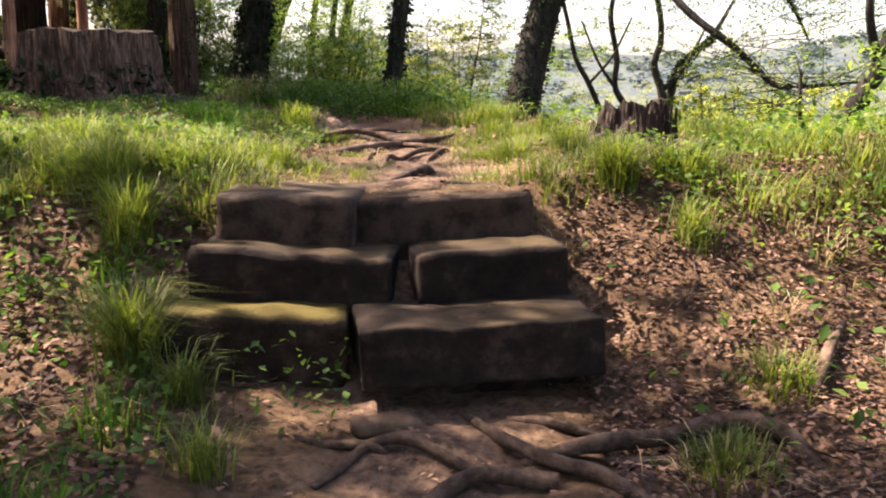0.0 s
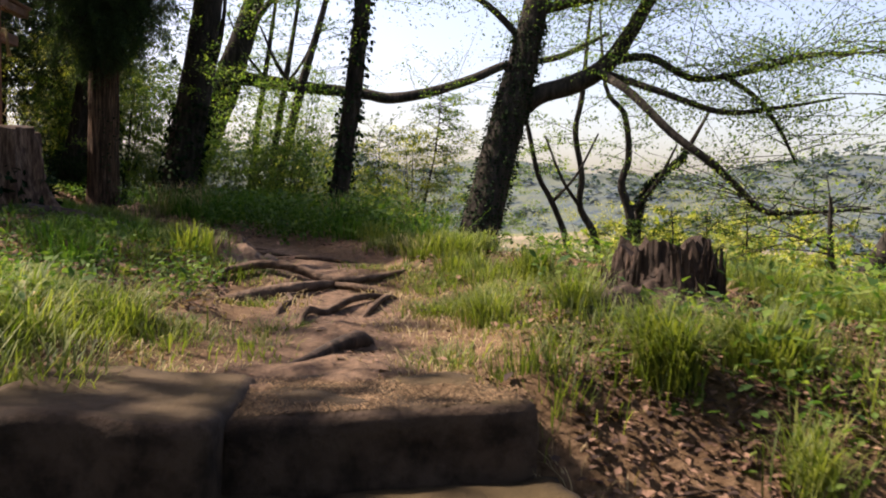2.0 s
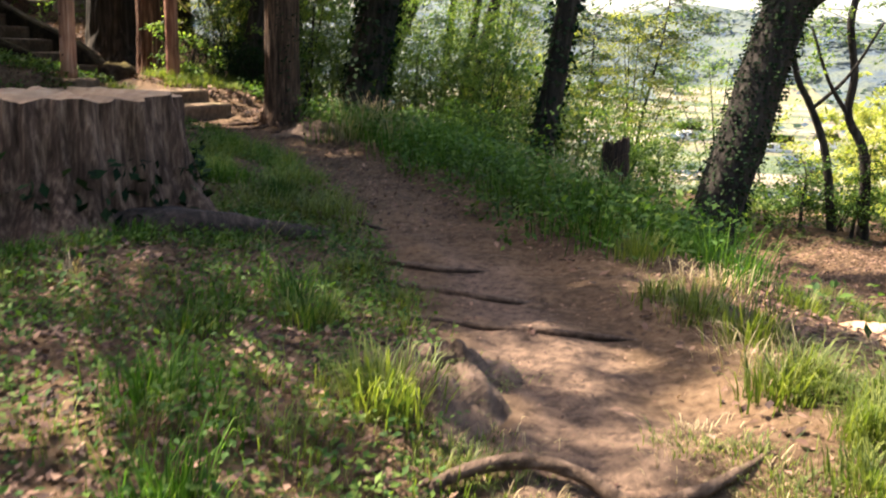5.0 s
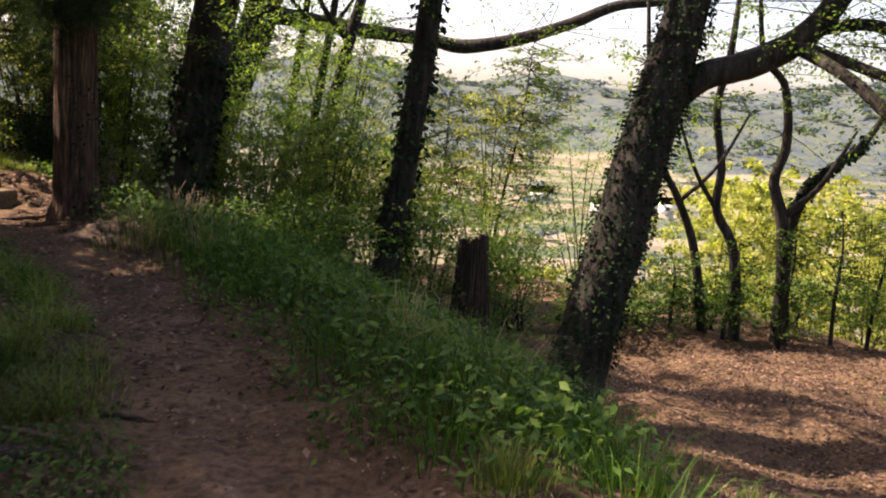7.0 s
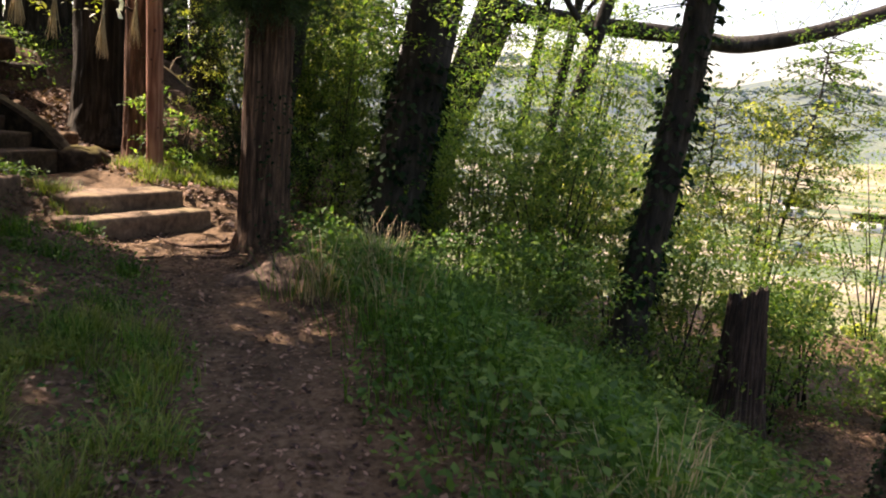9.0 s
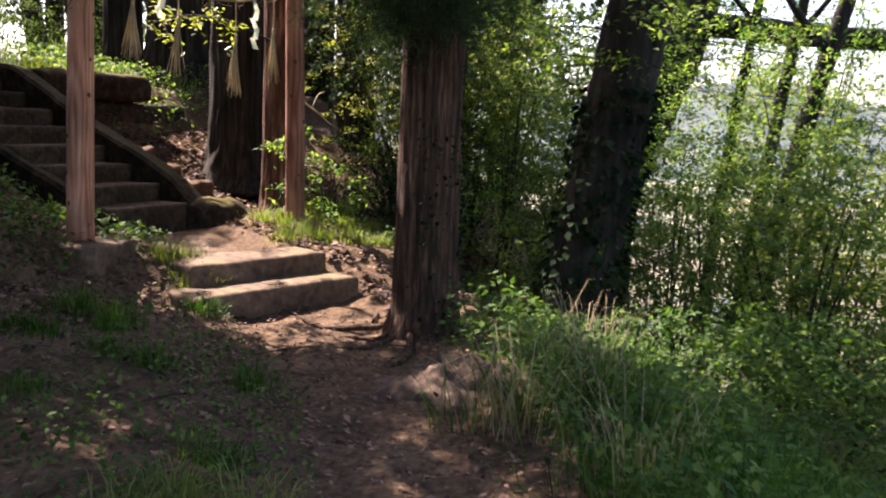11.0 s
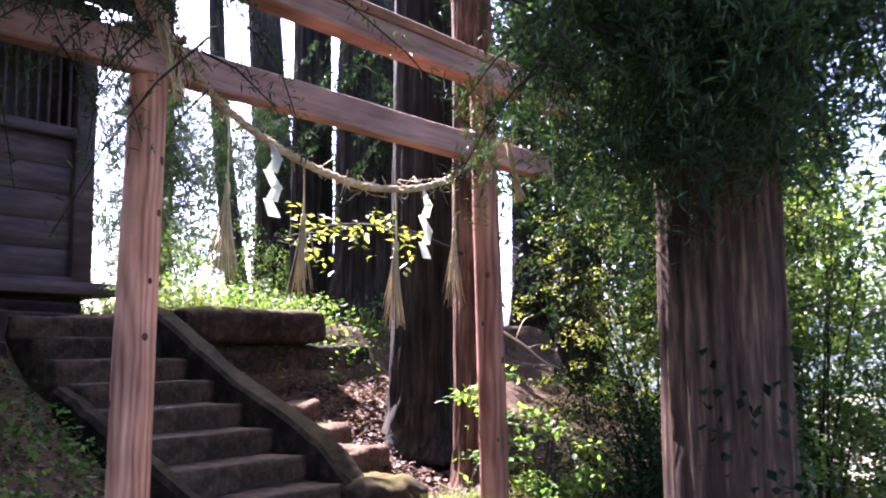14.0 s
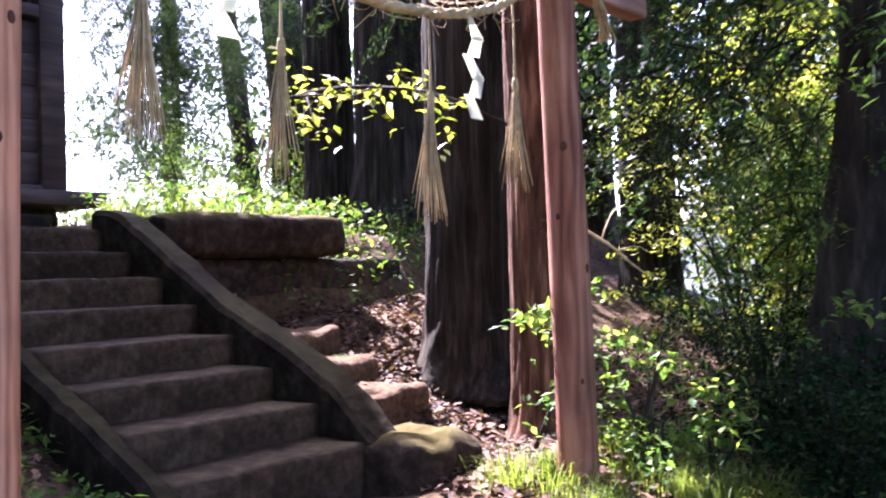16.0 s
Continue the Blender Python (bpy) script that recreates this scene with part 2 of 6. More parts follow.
def smooth_path(pts, n):
    """Catmull-Rom through pts (any number of columns), n samples."""
    p = np.asarray(pts, float)
    p = np.vstack([2 * p[0] - p[1], p, 2 * p[-1] - p[-2]])
    t = np.linspace(0, len(p) - 3 - 1e-6, n)
    i = t.astype(int)
    u = (t - i)[:, None]
    a, b, c, d = p[i], p[i + 1], p[i + 2], p[i + 3]
    return 0.5 * (2 * b + (c - a) * u + (2 * a - 5 * b + 4 * c - d) * u ** 2 + (3 * b - a - 3 * c + d) * u ** 3)


def wob(a, b, seed):
    """Cheap smooth noise in two variables, about -1 to 1."""
    return (np.sin(a * 1.7 + seed) * np.cos(b * 2.3 + seed * 1.3) + 0.6 * np.sin(a * 3.9 + b * 1.1 + seed * 2.1) + 0.4 * np.cos(b * 6.1 - a * 2.7 + seed)) / 2


def tube(pts, n=24, sides=12, rough=0.06, ridges=0, seed=0.0, flare=0.0):
    """A closed, knotty tube along pts (x, y, z, radius). Quads."""
    p = smooth_path(pts, n)
    c, r = p[:, :3], np.maximum(p[:, 3], 0.002)
    t = np.gradient(c, axis=0)
    t /= np.linalg.norm(t, axis=1)[:, None] + 1e-9
    ref = np.array([1.0, 0, 0]) if abs(t[:, 0]).mean() < 0.8 else np.array([0, 0, 1.0])
    u = np.cross(t, ref)
    u /= np.linalg.norm(u, axis=1)[:, None]
    v = np.cross(t, u)
    th = np.linspace(0, 2 * np.pi, sides, endpoint=False)
    s = np.linspace(0, 1, n)
    length = np.linalg.norm(np.diff(c, axis=0), axis=1).sum()
    S, T = np.meshgrid(s * length, th, indexing="ij")
    R = r[:, None] * (1 + rough * (wob(np.sin(T) * 2 + S, np.cos(T) * 2 + S * 0.7, seed) + 0.5 * wob(np.sin(T) * 5, S * 6 + np.cos(T) * 4, seed + 3)))
    if ridges:
        R *= 1 + 0.03 * np.sin(T * ridges + 1.8 * wob(S * 0.9, np.cos(T) * 3, seed)) + 0.022 * np.sin(T * (2 * ridges + 3) + 1.5 * wob(S * 1.4, np.sin(T) * 4, seed + 1)) + 0.02 * wob(np.sin(T) * 6, S * 1.1 + np.cos(T) * 5, seed + 2)
    if flare:
        R *= 1 + flare * np.exp(-S / (2.2 * r[0])) * (1 + 0.45 * np.sin(T * 4 + seed) + 0.3 * np.sin(T * 7 + seed * 2))
    V = c[:, None] + R[..., None] * (np.cos(T)[..., None] * u[:, None] + np.sin(T)[..., None] * v[:, None])
    V = np.vstack([V.reshape(-1, 3), c[:1], c[-1:]])
    i, j = np.meshgrid(np.arange(n - 1), np.arange(sides), indexing="ij")
    a, b = i * sides + j, i * sides + (j + 1) % sides
    F = np.stack([a, b, b + sides, a + sides], -1).reshape(-1, 4)
    j = np.arange(sides)
    k0, k1 = n * sides, n * sides + 1
    caps = np.vstack([np.stack([np.full(sides, k0), (j + 1) % sides, j, np.full(sides, k0)], 1), np.stack([np.full(sides, k1), (n - 1) * sides + j, (n - 1) * sides + (j + 1) % sides, np.full(sides, k1)], 1)])
    return V, F, caps[:, :3]


def tube_mesh(name, pts, mat, **kw):
    V, F, caps = tube(pts, **kw)
    F = np.vstack([F[:, [0, 1, 2]], F[:, [0, 2, 3]], caps])
    return mesh_np(name, V, F, mat)


def many_tubes(name, paths, mat, n=5, sides=4, rough=0.0):
    Vs, Fs, k = [], [], 0
    for q in paths:
        V, F, caps = tube(q, n=n, sides=sides, rough=rough)
        F = np.vstack([F[:, [0, 1, 2]], F[:, [0, 2, 3]], caps])
        Vs.append(V)
        Fs.append(F + k)
        k += len(V)
    return mesh_np(name, np.vstack(Vs), np.vstack(Fs), mat)


def blades(P, H, W, bend=0.6, dirs=None):
    """Grass: one bent, tapering blade from each point. Triangles."""
    N = len(P)
    a = rng.uniform(0, 2 * np.pi, N) if dirs is None else dirs
    d = np.stack([np.cos(a), np.sin(a), 0 * a], 1)
    s = np.stack([-np.sin(a), np.cos(a), 0 * a], 1)
    b = (bend * rng.uniform(0.25, 1.3, N) * H)[:, None]
    up = np.array([0, 0, 1.0])
    w = (W / 2)[:, None]
    h = H[:, None]
    p1, p2, p3 = P + up * h * 0.45 + d * b * 0.16, P + up * h * 0.8 + d * b * 0.5, P + up * h * (1.0 - 0.25 * np.minimum(1, b / h)) + d * b
    V = np.stack([P - s * w, P + s * w, p1 - s * w * 0.85, p1 + s * w * 0.85, p2 - s * w * 0.55, p2 + s * w * 0.55, p3], 1).reshape(-1, 3)
    base = np.array([[0, 1, 3], [0, 3, 2], [2, 3, 5], [2, 5, 4], [4, 5, 6]])
    F = (np.arange(N)[:, None, None] * 7 + base).reshape(-1, 3)
    return V, F


def leaflets(P, size, tilt=0.6, aspect=0.55, axis=None):
    """Small folded leaves at points P; tilt is how far they leave the level. Triangles."""
    N = len(P)
    if axis is None:
        a = rng.uniform(0, 2 * np.pi, N)
        e = rng.normal(0, tilt, N) - 0.15
        axis = np.stack([np.cos(a) * np.cos(e), np.sin(a) * np.cos(e), np.sin(e)], 1)
    side = np.cross(axis, np.array([0, 0, 1.0]) + rng.normal(0, tilt * 0.6, (N, 3)))
    side /= np.linalg.norm(side, axis=1)[:, None] + 1e-6
    nor = np.cross(side, axis)
    L = np.asarray(size)[:, None]
    mid = P + axis * L * 0.45
    V = np.stack([P, mid - side * L * aspect * 0.5 + nor * L * 0.08, P + axis * L, mid + side * L * aspect * 0.5 + nor * L * 0.08], 1).reshape(-1, 3)
    F = (np.arange(N)[:, None, None] * 4 + np.array([[0, 1, 2], [0, 2, 3]])).reshape(-1, 3)
    return V, F


def sprays(starts, dirs, lengths, per, spread, leaf, droop=0.15, lobes=0.06):
    """Twigs with leaves along them. Returns leaf points, leaf sizes and twig paths."""
    T = len(starts)
    t = np.tile(np.linspace(0.34, 1.0, per), (T, 1)) + rng.normal(0, 0.03, (T, per))
    c = starts[:, None] + dirs[:, None] * (lengths[:, None] * t)[..., None]
    c[..., 2] -= droop * lengths[:, None] * t ** 2
    c += rng.normal(0, 1, c.shape) * np.array([spread, spread, spread * 0.6])
    paths = [[(*s, 0.006), (*(s + d * L * 0.5 - np.array([0, 0, droop * L * 0.25])), 0.004), (*(s + d * L - np.array([0, 0, droop * L])), 0.0015)] for s, d, L in zip(starts, dirs, lengths)]
    P = c.reshape(-1, 3)
    return P, leaf * rng.uniform(0.55, 1.3, len(P)), paths


def flat_dirs(n, rise=0.25):
    a = rng.uniform(0, 2 * np.pi, n)
    e = rng.normal(rise, 0.3, n)
    return np.stack([np.cos(a) * np.cos(e), np.sin(a) * np.cos(e), np.sin(e)], 1)


# ---------------------------------------------------------------- ground
TRAIL = np.array([(0.0, -6.0, -0.4), (0.0, 0.0, -0.02), (0.05, 2.3, 0.13), (-0.15, 2.9, 0.17), (-0.22, 3.65, 0.74), (-0.16, 4.2, 0.765), (-0.28, 5.5, 0.80), (-0.33, 5.75, 0.86), (-0.5, 6.7, 0.83), (-1.0, 7.9, 0.84),
                  (-1.6, 9.4, 0.87), (-2.55, 11.0, 0.90), (-3.9, 12.75, 0.92), (-4.7, 13.7, 0.90), (-5.0, 13.95, 0.92), (-5.45, 14.15, 1.17), (-6.6, 14.5, 1.26), (-6.95, 14.55, 1.2), (-8.9, 14.6, 2.1), (-9.35, 14.6, 2.55), (-14.0, 14.8, 2.75)])


def trail_coords(x, y):
    """For points: level of the trail beside them, distance to its left (minus: right), and how far along it they lie."""
    best, zt, sd, al = np.full(x.shape, 1e9), np.zeros(x.shape), np.zeros(x.shape), np.zeros(x.shape)
    run = 0.0
    for (ax, ay, az), (bx, by, bz) in zip(TRAIL[:-1], TRAIL[1:]):
        dx, dy = bx - ax, by - ay
        L = math.hypot(dx, dy)
        t = np.clip(((x - ax) * dx + (y - ay) * dy) / L ** 2, 0, 1)
        d = np.hypot(x - ax - t * dx, y - ay - t * dy)
        m = d < best
        side = np.sign(dx * (y - ay) - dy * (x - ax))
        best = np.where(m, d, best)
        zt = np.where(m, az + t * (bz - az), zt)
        sd = np.where(m, d * side, sd)
        al = np.where(m, run + t * L, al)
        run += L
    return zt, sd, al


def smoothstep(a, b, x):
    t = np.clip((x - a) / (b - a), 0, 1)
    return t * t * (3 - 2 * t)


def height(x, y):
    x, y = np.asarray(x, float), np.asarray(y, float)
    zt, d, al = trail_coords(x, y)
    gentle = 0.13 + 0.63 * smoothstep(2.2, 4.15, y)
    zt = np.where((y < 5.2) & (y > 0.5) & (x > -4), zt + (gentle - zt) * smoothstep(0.5, 1.0, np.abs(d)) * smoothstep(5.2, 4.4, y) * smoothstep(0.5, 1.5, y), zt)
    left, right = np.maximum(0, d - 0.35), np.maximum(0, -d - 0.35)
    far = smoothstep(6.3, 9.5, y)
    bend = 0.3 + 0.7 * np.maximum(smoothstep(1.3, 3.6, left), smoothstep(9.5, 12.0, y))
    z = zt + 0.19 * np.minimum(left, 6) * bend * smoothstep(2.4, 3.8, y + 0.3 * x) + 0.03 * left
    z += 0.05 * np.exp(-((left - 0.7) / 0.5) ** 2) * (left > 0)
    bank = 0.06 * smoothstep(0, 0.35, right) + 0.03 * np.minimum(right, 1.0) * (1 - far)
    z += bank * smoothstep(3.0, 3.9, y)
    slope = 0.19 + 0.32 * far
    z -= slope * np.maximum(0, right - 0.75) * smoothstep(4.6, 6.5, y) * smoothstep(-6.5, -3.0, x)
    cut = smoothstep(15.12, 15.4, y) * smoothstep(-9.0, -8.85, x) * smoothstep(-6.3, -6.9, x)
    z = z + cut * (np.minimum(z, 1.32 + 0.28 * (-6.8 - x) + 0.06 * (y - 15.3)) - z)
    z = z - 0.2 * np.exp(-((x + 5.75) / 0.5) ** 2 - ((y - 12.95) / 0.5) ** 2)
    z = np.maximum(z, np.where((x > -2.5) & (y > 4), -0.47 + 0.02 * x, -9))
    z = z + 0.12 * wob(x * 0.9, y * 0.9, 1.0) * smoothstep(0.5, 2.0, np.abs(d)) + 0.025 * wob(x * 4, y * 4, 2.0) + 0.012 * wob(x * 11, y * 11, 4.0)
    z = np.where(x < -9.2, np.minimum(z, 2.72 + 0.05 * wob(x, y, 3)), z)
    # the hill ends; the valley and the far hills
    q = np.hypot((x + 6.0) / 12.5, (y - 9.0) / 12.0)
    out = np.maximum(0, q - 1.0) * 12.0
    z = z - np.minimum(0.55 * out * smoothstep(0, 4, out), 200)
    r = np.hypot(x, y)
    floor = -29 + 70 * smoothstep(520, 1000, r + 60 * wob(x / 140, y / 140, 5)) * (1 + 0.35 * wob(x / 170, y / 260, 6))
    return np.where(r > 40, np.maximum(z, floor), z)


def axis_steps(lo, hi, step, reach):
    a = list(np.arange(lo, hi, step))
    g, s = [], step
    x = hi
    while x < reach:
        g.append(x)
        s *= 1.13
        x += s
    b, s, x = [], step, lo - step
    while x > -reach:
        b.append(x)
        s *= 1.13
        x -= s
    return np.array(b[::-1] + a + g)


gx, gy = axis_steps(-10.5, 5.0, 0.075, 1900), axis_steps(-1.0, 17.0, 0.075, 1900)
GX, GY = np.meshgrid(gx, gy, indexing="ij")
GZ = height(GX, GY)
nx, ny = GX.shape
i, j = np.meshgrid(np.arange(nx - 1), np.arange(ny - 1), indexing="ij")
a = (i * ny + j).ravel()
quads = np.stack([a, a + ny, a + ny + 1, a + 1], 1)
ground_mesh = mesh_np("ground", np.stack([GX, GY, GZ], -1).reshape(-1, 3), quads, M_GROUND)
zt, sd, al = trail_coords(GX, GY)
wear = (0.55 - 0.2 * smoothstep(6.5, 9.0, GY) - np.abs(sd) + 0.12 * wob(GX * 2.5, GY * 2.5, 7)) * 1.6
wear = np.clip(wear, 0, 1) * smoothstep(-3, 1, GY) * (1 - 0.45 * smoothstep(6.8, 9.0, GY) * smoothstep(-5.2, -4.6, GX))
attr = ground_mesh.attributes.new("path", "FLOAT", "POINT")
attr.data.foreach_set("value", wear.astype(np.float32).ravel())
ground_mesh.materials.append(M_FIELD)
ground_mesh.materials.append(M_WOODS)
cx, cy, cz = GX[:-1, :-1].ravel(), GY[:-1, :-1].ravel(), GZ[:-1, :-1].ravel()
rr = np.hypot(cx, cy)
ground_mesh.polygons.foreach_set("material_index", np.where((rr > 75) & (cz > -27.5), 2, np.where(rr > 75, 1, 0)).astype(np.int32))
tagged(new("ground", ground_mesh), "woodland soil with a worn dirt footpath up a bank", "ground", kind="structure")


def on_ground(x, y, lift=0.0):
    return np.stack([x, y, height(x, y) + lift], -1)


def scatter(n, x0, x1, y0, y1, keep):
    x, y = rng.uniform(x0, x1, n), rng.uniform(y0, y1, n)
    zt, d, al = trail_coords(x, y)
    k = rng.uniform(0, 1, n) < keep(x, y, d)
    return x[k], y[k], d[k]


# ---------------------------------------------------------------- stone steps


def stone(name, x0, x1, y0, y1, z0, z1, mat, turn=0.0, seed=0, lumps=0.012, cuts=7, rounding=0.12, sag=0.0, tilt=0.0):
    """A hewn block with worn, rounded edges. Its origin is at its base."""
    bm = bmesh.new()
    bmesh.ops.create_cube(bm, size=1.0)
    bmesh.ops.subdivide_edges(bm, edges=bm.edges[:], cuts=cuts, use_grid_fill=True)
    w, d, h = x1 - x0, y1 - y0, z1 - z0
    rad = rounding * min(d, h)
    for v in bm.verts:
        c = Vector((v.co.x * w, v.co.y * d, v.co.z * h))
        inner = Vector([max(-s / 2 + rad, min(s / 2 - rad, q)) for q, s in zip(c, (w, d, h))])
        off = c - inner
        if off.length > 1e-6:
            c = inner + off.normalized() * min(off.length, rad)
        n3 = noise.noise_vector(c * 6 + Vector((seed * 3.1, seed * 1.7, seed))) * lumps + noise.noise_vector(c * 17 + Vector((seed, 0, 0))) * lumps * 0.4
        c += n3
        c.z += h / 2 - sag * (1 - (2 * c.x / w) ** 2) * (c.z > 0)
        v.co = c
    me = bpy.data.meshes.new(name)
    bm.to_mesh(me)
    bm.free()
    me.materials.append(mat)
    for p in me.polygons:
        p.use_smooth = True
    ob = new(name, me)
    ob.matrix_world = pose((x0 + x1) / 2, (y0 + y1) / 2, z0, 0, tilt, turn)
    return ob


STEP_BLOCKS = [(-0.29, 0.50, 2.75, 3.17, 0.225, 0.425, 10, "broad front step block, mossy top, worn face coloured dark for shade"),
               (-0.95, -0.33, 2.84, 3.15, 0.06, 0.425, 3, "low mossy step block half sunk in the bank"),
               (-0.10, 0.44, 3.10, 3.42, 0.20, 0.598, 9, "short tilted step block with a pale worn edge"),
               (-0.90, -0.19, 3.06, 3.42, 0.20, 0.597, -2, "long dark step block with a pale worn edge"),
               (-0.36, 0.34, 3.40, 3.82, 0.35, 0.755, 9, "top step block covered with trodden earth"),
               (-0.84, -0.33, 3.24, 3.75, 0.35, 0.775, -3, "mossy top step block beside grass")]
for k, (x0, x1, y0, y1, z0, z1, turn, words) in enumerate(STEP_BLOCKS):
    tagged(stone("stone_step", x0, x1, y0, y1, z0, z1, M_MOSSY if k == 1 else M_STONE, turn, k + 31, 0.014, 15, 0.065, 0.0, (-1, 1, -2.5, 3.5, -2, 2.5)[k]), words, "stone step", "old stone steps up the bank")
# Dark filler stones added where a shadowed gap lies under the block.
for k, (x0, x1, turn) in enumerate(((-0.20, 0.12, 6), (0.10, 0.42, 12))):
    tagged(stone("packing_stone", x0, x1, 2.86 + 0.03 * k, 3.16, 0.0, 0.24, M_STONE, turn, k + 91, 0.02, 8, 0.2), "dark stone added to fill the shadowed gap under the front step block", "packing stone")
for k, (x0, x1, y0, y1, z0, z1, turn) in enumerate([(-5.36, -4.96, 13.15, 14.58, 0.78, 1.10, -17), (-5.66, -5.24, 13.42, 14.62, 0.95, 1.25, -17)]):
    tagged(stone("stone_step", x0, x1, y0, y1, z0, z1, M_STAIR, turn, k + 11, 0.012, 9, 0.1), "pale worn stone step below the wooden gate", "stone step", "two steps below the gate")

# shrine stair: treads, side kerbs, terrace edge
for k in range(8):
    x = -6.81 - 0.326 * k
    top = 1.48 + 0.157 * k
    tagged(stone("stair_step", x - 0.45, x, 14.02, 15.06, top - 0.3, top, M_SHADE, 2, k + 21, 0.008, 8, 0.07), "narrow worn stone stair step, shade put into its colour", "stair step", "stair to the hall")


def kerb(name, y0, y1, pts, words, seed):
    """A sloping side kerb: the profile pts (x, bottom, top) drawn out from y0 to y1."""
    bm = bmesh.new()
    n = 26
    p = smooth_path(pts, n)
    rows = []
    for i, (x, lo, hi) in enumerate(p):
        ring = []
        for y, z in ((y0, lo), (y0, hi - 0.03), (y0 + 0.03, hi), (y1 - 0.03, hi), (y1, hi - 0.03), (y1, lo)):
            q = Vector((x, y, z))
            ring.append(bm.verts.new(q + noise.noise_vector(q * 7 + Vector((seed, 0, 0))) * 0.016))
        rows.append(ring)
    for r, s in zip(rows[:-1], rows[1:]):
        for k in range(5):
            bm.faces.new((r[k], r[k + 1], s[k + 1], s[k]))
    bm.faces.new(rows[0][::-1])
    bm.faces.new(rows[-1])
    bmesh.ops.recalc_face_normals(bm, faces=bm.faces[:])
    me = bpy.data.meshes.new(name)
    bm.to_mesh(me)
    bm.free()
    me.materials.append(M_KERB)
    return tagged(new(name, me), words, "stone kerb")


kerb("stair_kerb", 15.05, 15.26, [(-6.75, 1.1, 1.46), (-7.2, 1.2, 1.78), (-8.0, 1.6, 2.14), (-8.9, 2.0, 2.62), (-9.25, 2.2, 2.70)], "mossy sloping stone kerb beside the stair, shade put into its colour", 3)
kerb("stair_kerb", 13.92, 14.05, [(-6.72, 1.1, 1.44), (-7.2, 1.2, 1.66), (-7.8, 1.5, 1.90), (-8.3, 1.8, 2.1)], "narrow sloping stone kerb edging the stair", 5)
# Bottom end block of the kerb, shaped as a separate rounded stone.
tagged(stone("boulder", -6.98, -6.50, 15.04, 15.52, 1.12, 1.50, M_MOSSY, 12, 41, 0.04, 9, 0.25), "rounded mossy end block at the foot of the stair kerb", "boulder")
tagged(stone("terrace_beam", -9.25, -8.85, 15.35, 16.9, 2.38, 2.69, M_MOSSY, 0, 43, 0.02, 9, 0.3), "long mossy stone edging the terrace", "stone edging")
tagged(stone("terrace_wall", -9.3, -8.95, 15.2, 17.6, 1.6, 2.38, M_STONE, 0, 44, 0.03, 9, 0.1), "low dark stone wall holding the terrace", "retaining wall")
tagged(stone("terrace_wall", -9.3, -8.98, 11.2, 14.0, 1.7, 2.62, M_STONE, 0, 45, 0.03, 9, 0.1), "low dark stone wall beside the stair", "retaining wall")

# ---------------------------------------------------------------- wooden gate
PL, PR = Vector((-6.1, 13.06, 1.40)), Vector((-5.98, 15.46, 1.30))
gate = empty("torii_gate", (PL + PR) / 2, "small weathered unpainted wooden shrine gate with round posts", "torii gate")
for p, s, words in ((PL, 1.0, "round post with dark knots"), (PR, 2.0, "reddish round post")):
    lean = 0.05 if p is PL else -0.05
    post = put("post", tube_mesh("post", [(p.x, p.y, p.z, 0.088), (p.x, p.y + lean * 0.4, p.z + 1.0, 0.085), (p.x, p.y + lean, p.z + 2.0, 0.08), (p.x, p.y + lean * 1.3, 3.98, 0.077)], M_TORII if p is PL else M_TORIIR, n=40, sides=22, rough=0.025, seed=s), gate, words)
    for k in range(9):
        ang, z = rng.uniform(-2.2, 1.2), p.z + 0.25 + 0.24 * k + rng.uniform(-0.06, 0.06)
        bm = bmesh.new()
        r = rng.uniform(0.010, 0.018)
        bmesh.ops.create_uvsphere(bm, u_segments=8, v_segments=5, radius=1.0)
        for v in bm.verts:
            v.co = Vector((v.co.x * 0.006, v.co.y * r, v.co.z * r * 1.3))
        bmesh.ops.transform(bm, matrix=Matrix.Translation((p.x + 0.083 * math.cos(ang), p.y + lean * (z - p.z) / 2.5 + 0.083 * math.sin(ang), z)) @ Matrix.Rotation(ang, 4, "Z"), verts=bm.verts[:])
        part("knot", bm, M_KNOT, post, "dark knot")


def beam(name, y0, y1, x, w, z0, z1, mat, parent, words, tilt=0.0, rise=0.0):
    bm = bmesh.new()
    n = 18
    rows = []
    for i in range(n):
        f = i / (n - 1)
        y = y0 + (y1 - y0) * f
        up = rise * (2 * f - 1) ** 2
        cx = x + 0.05 * (f - 0.5)
        b = 0.008
        prof = ((-w / 2 + tilt, z0 + b), (-w / 2 + tilt + b, z0), (w / 2 - b - tilt, z0), (w / 2 - tilt, z0 + b), (w / 2, z1 - b), (w / 2 - b, z1), (-w / 2 + b, z1), (-w / 2, z1 - b))
        rows.append([bm.verts.new(Vector((cx + px, y, pz + up)) + noise.noise_vector(Vector((px * 9, y * 2.2, pz * 9))) * 0.005) for px, pz in prof])
    for r, s in zip(rows[:-1], rows[1:]):
        for k in range(8):
            bm.faces.new((r[k], r[(k + 1) % 8], s[(k + 1) % 8], s[k]))
    bm.faces.new(rows[0])
    bm.faces.new(rows[-1][::-1])
    bmesh.ops.recalc_face_normals(bm, faces=bm.faces[:])
    ob = part(name, bm, mat, parent, words)
    for p in ob.data.polygons:
        p.use_smooth = False
    return ob


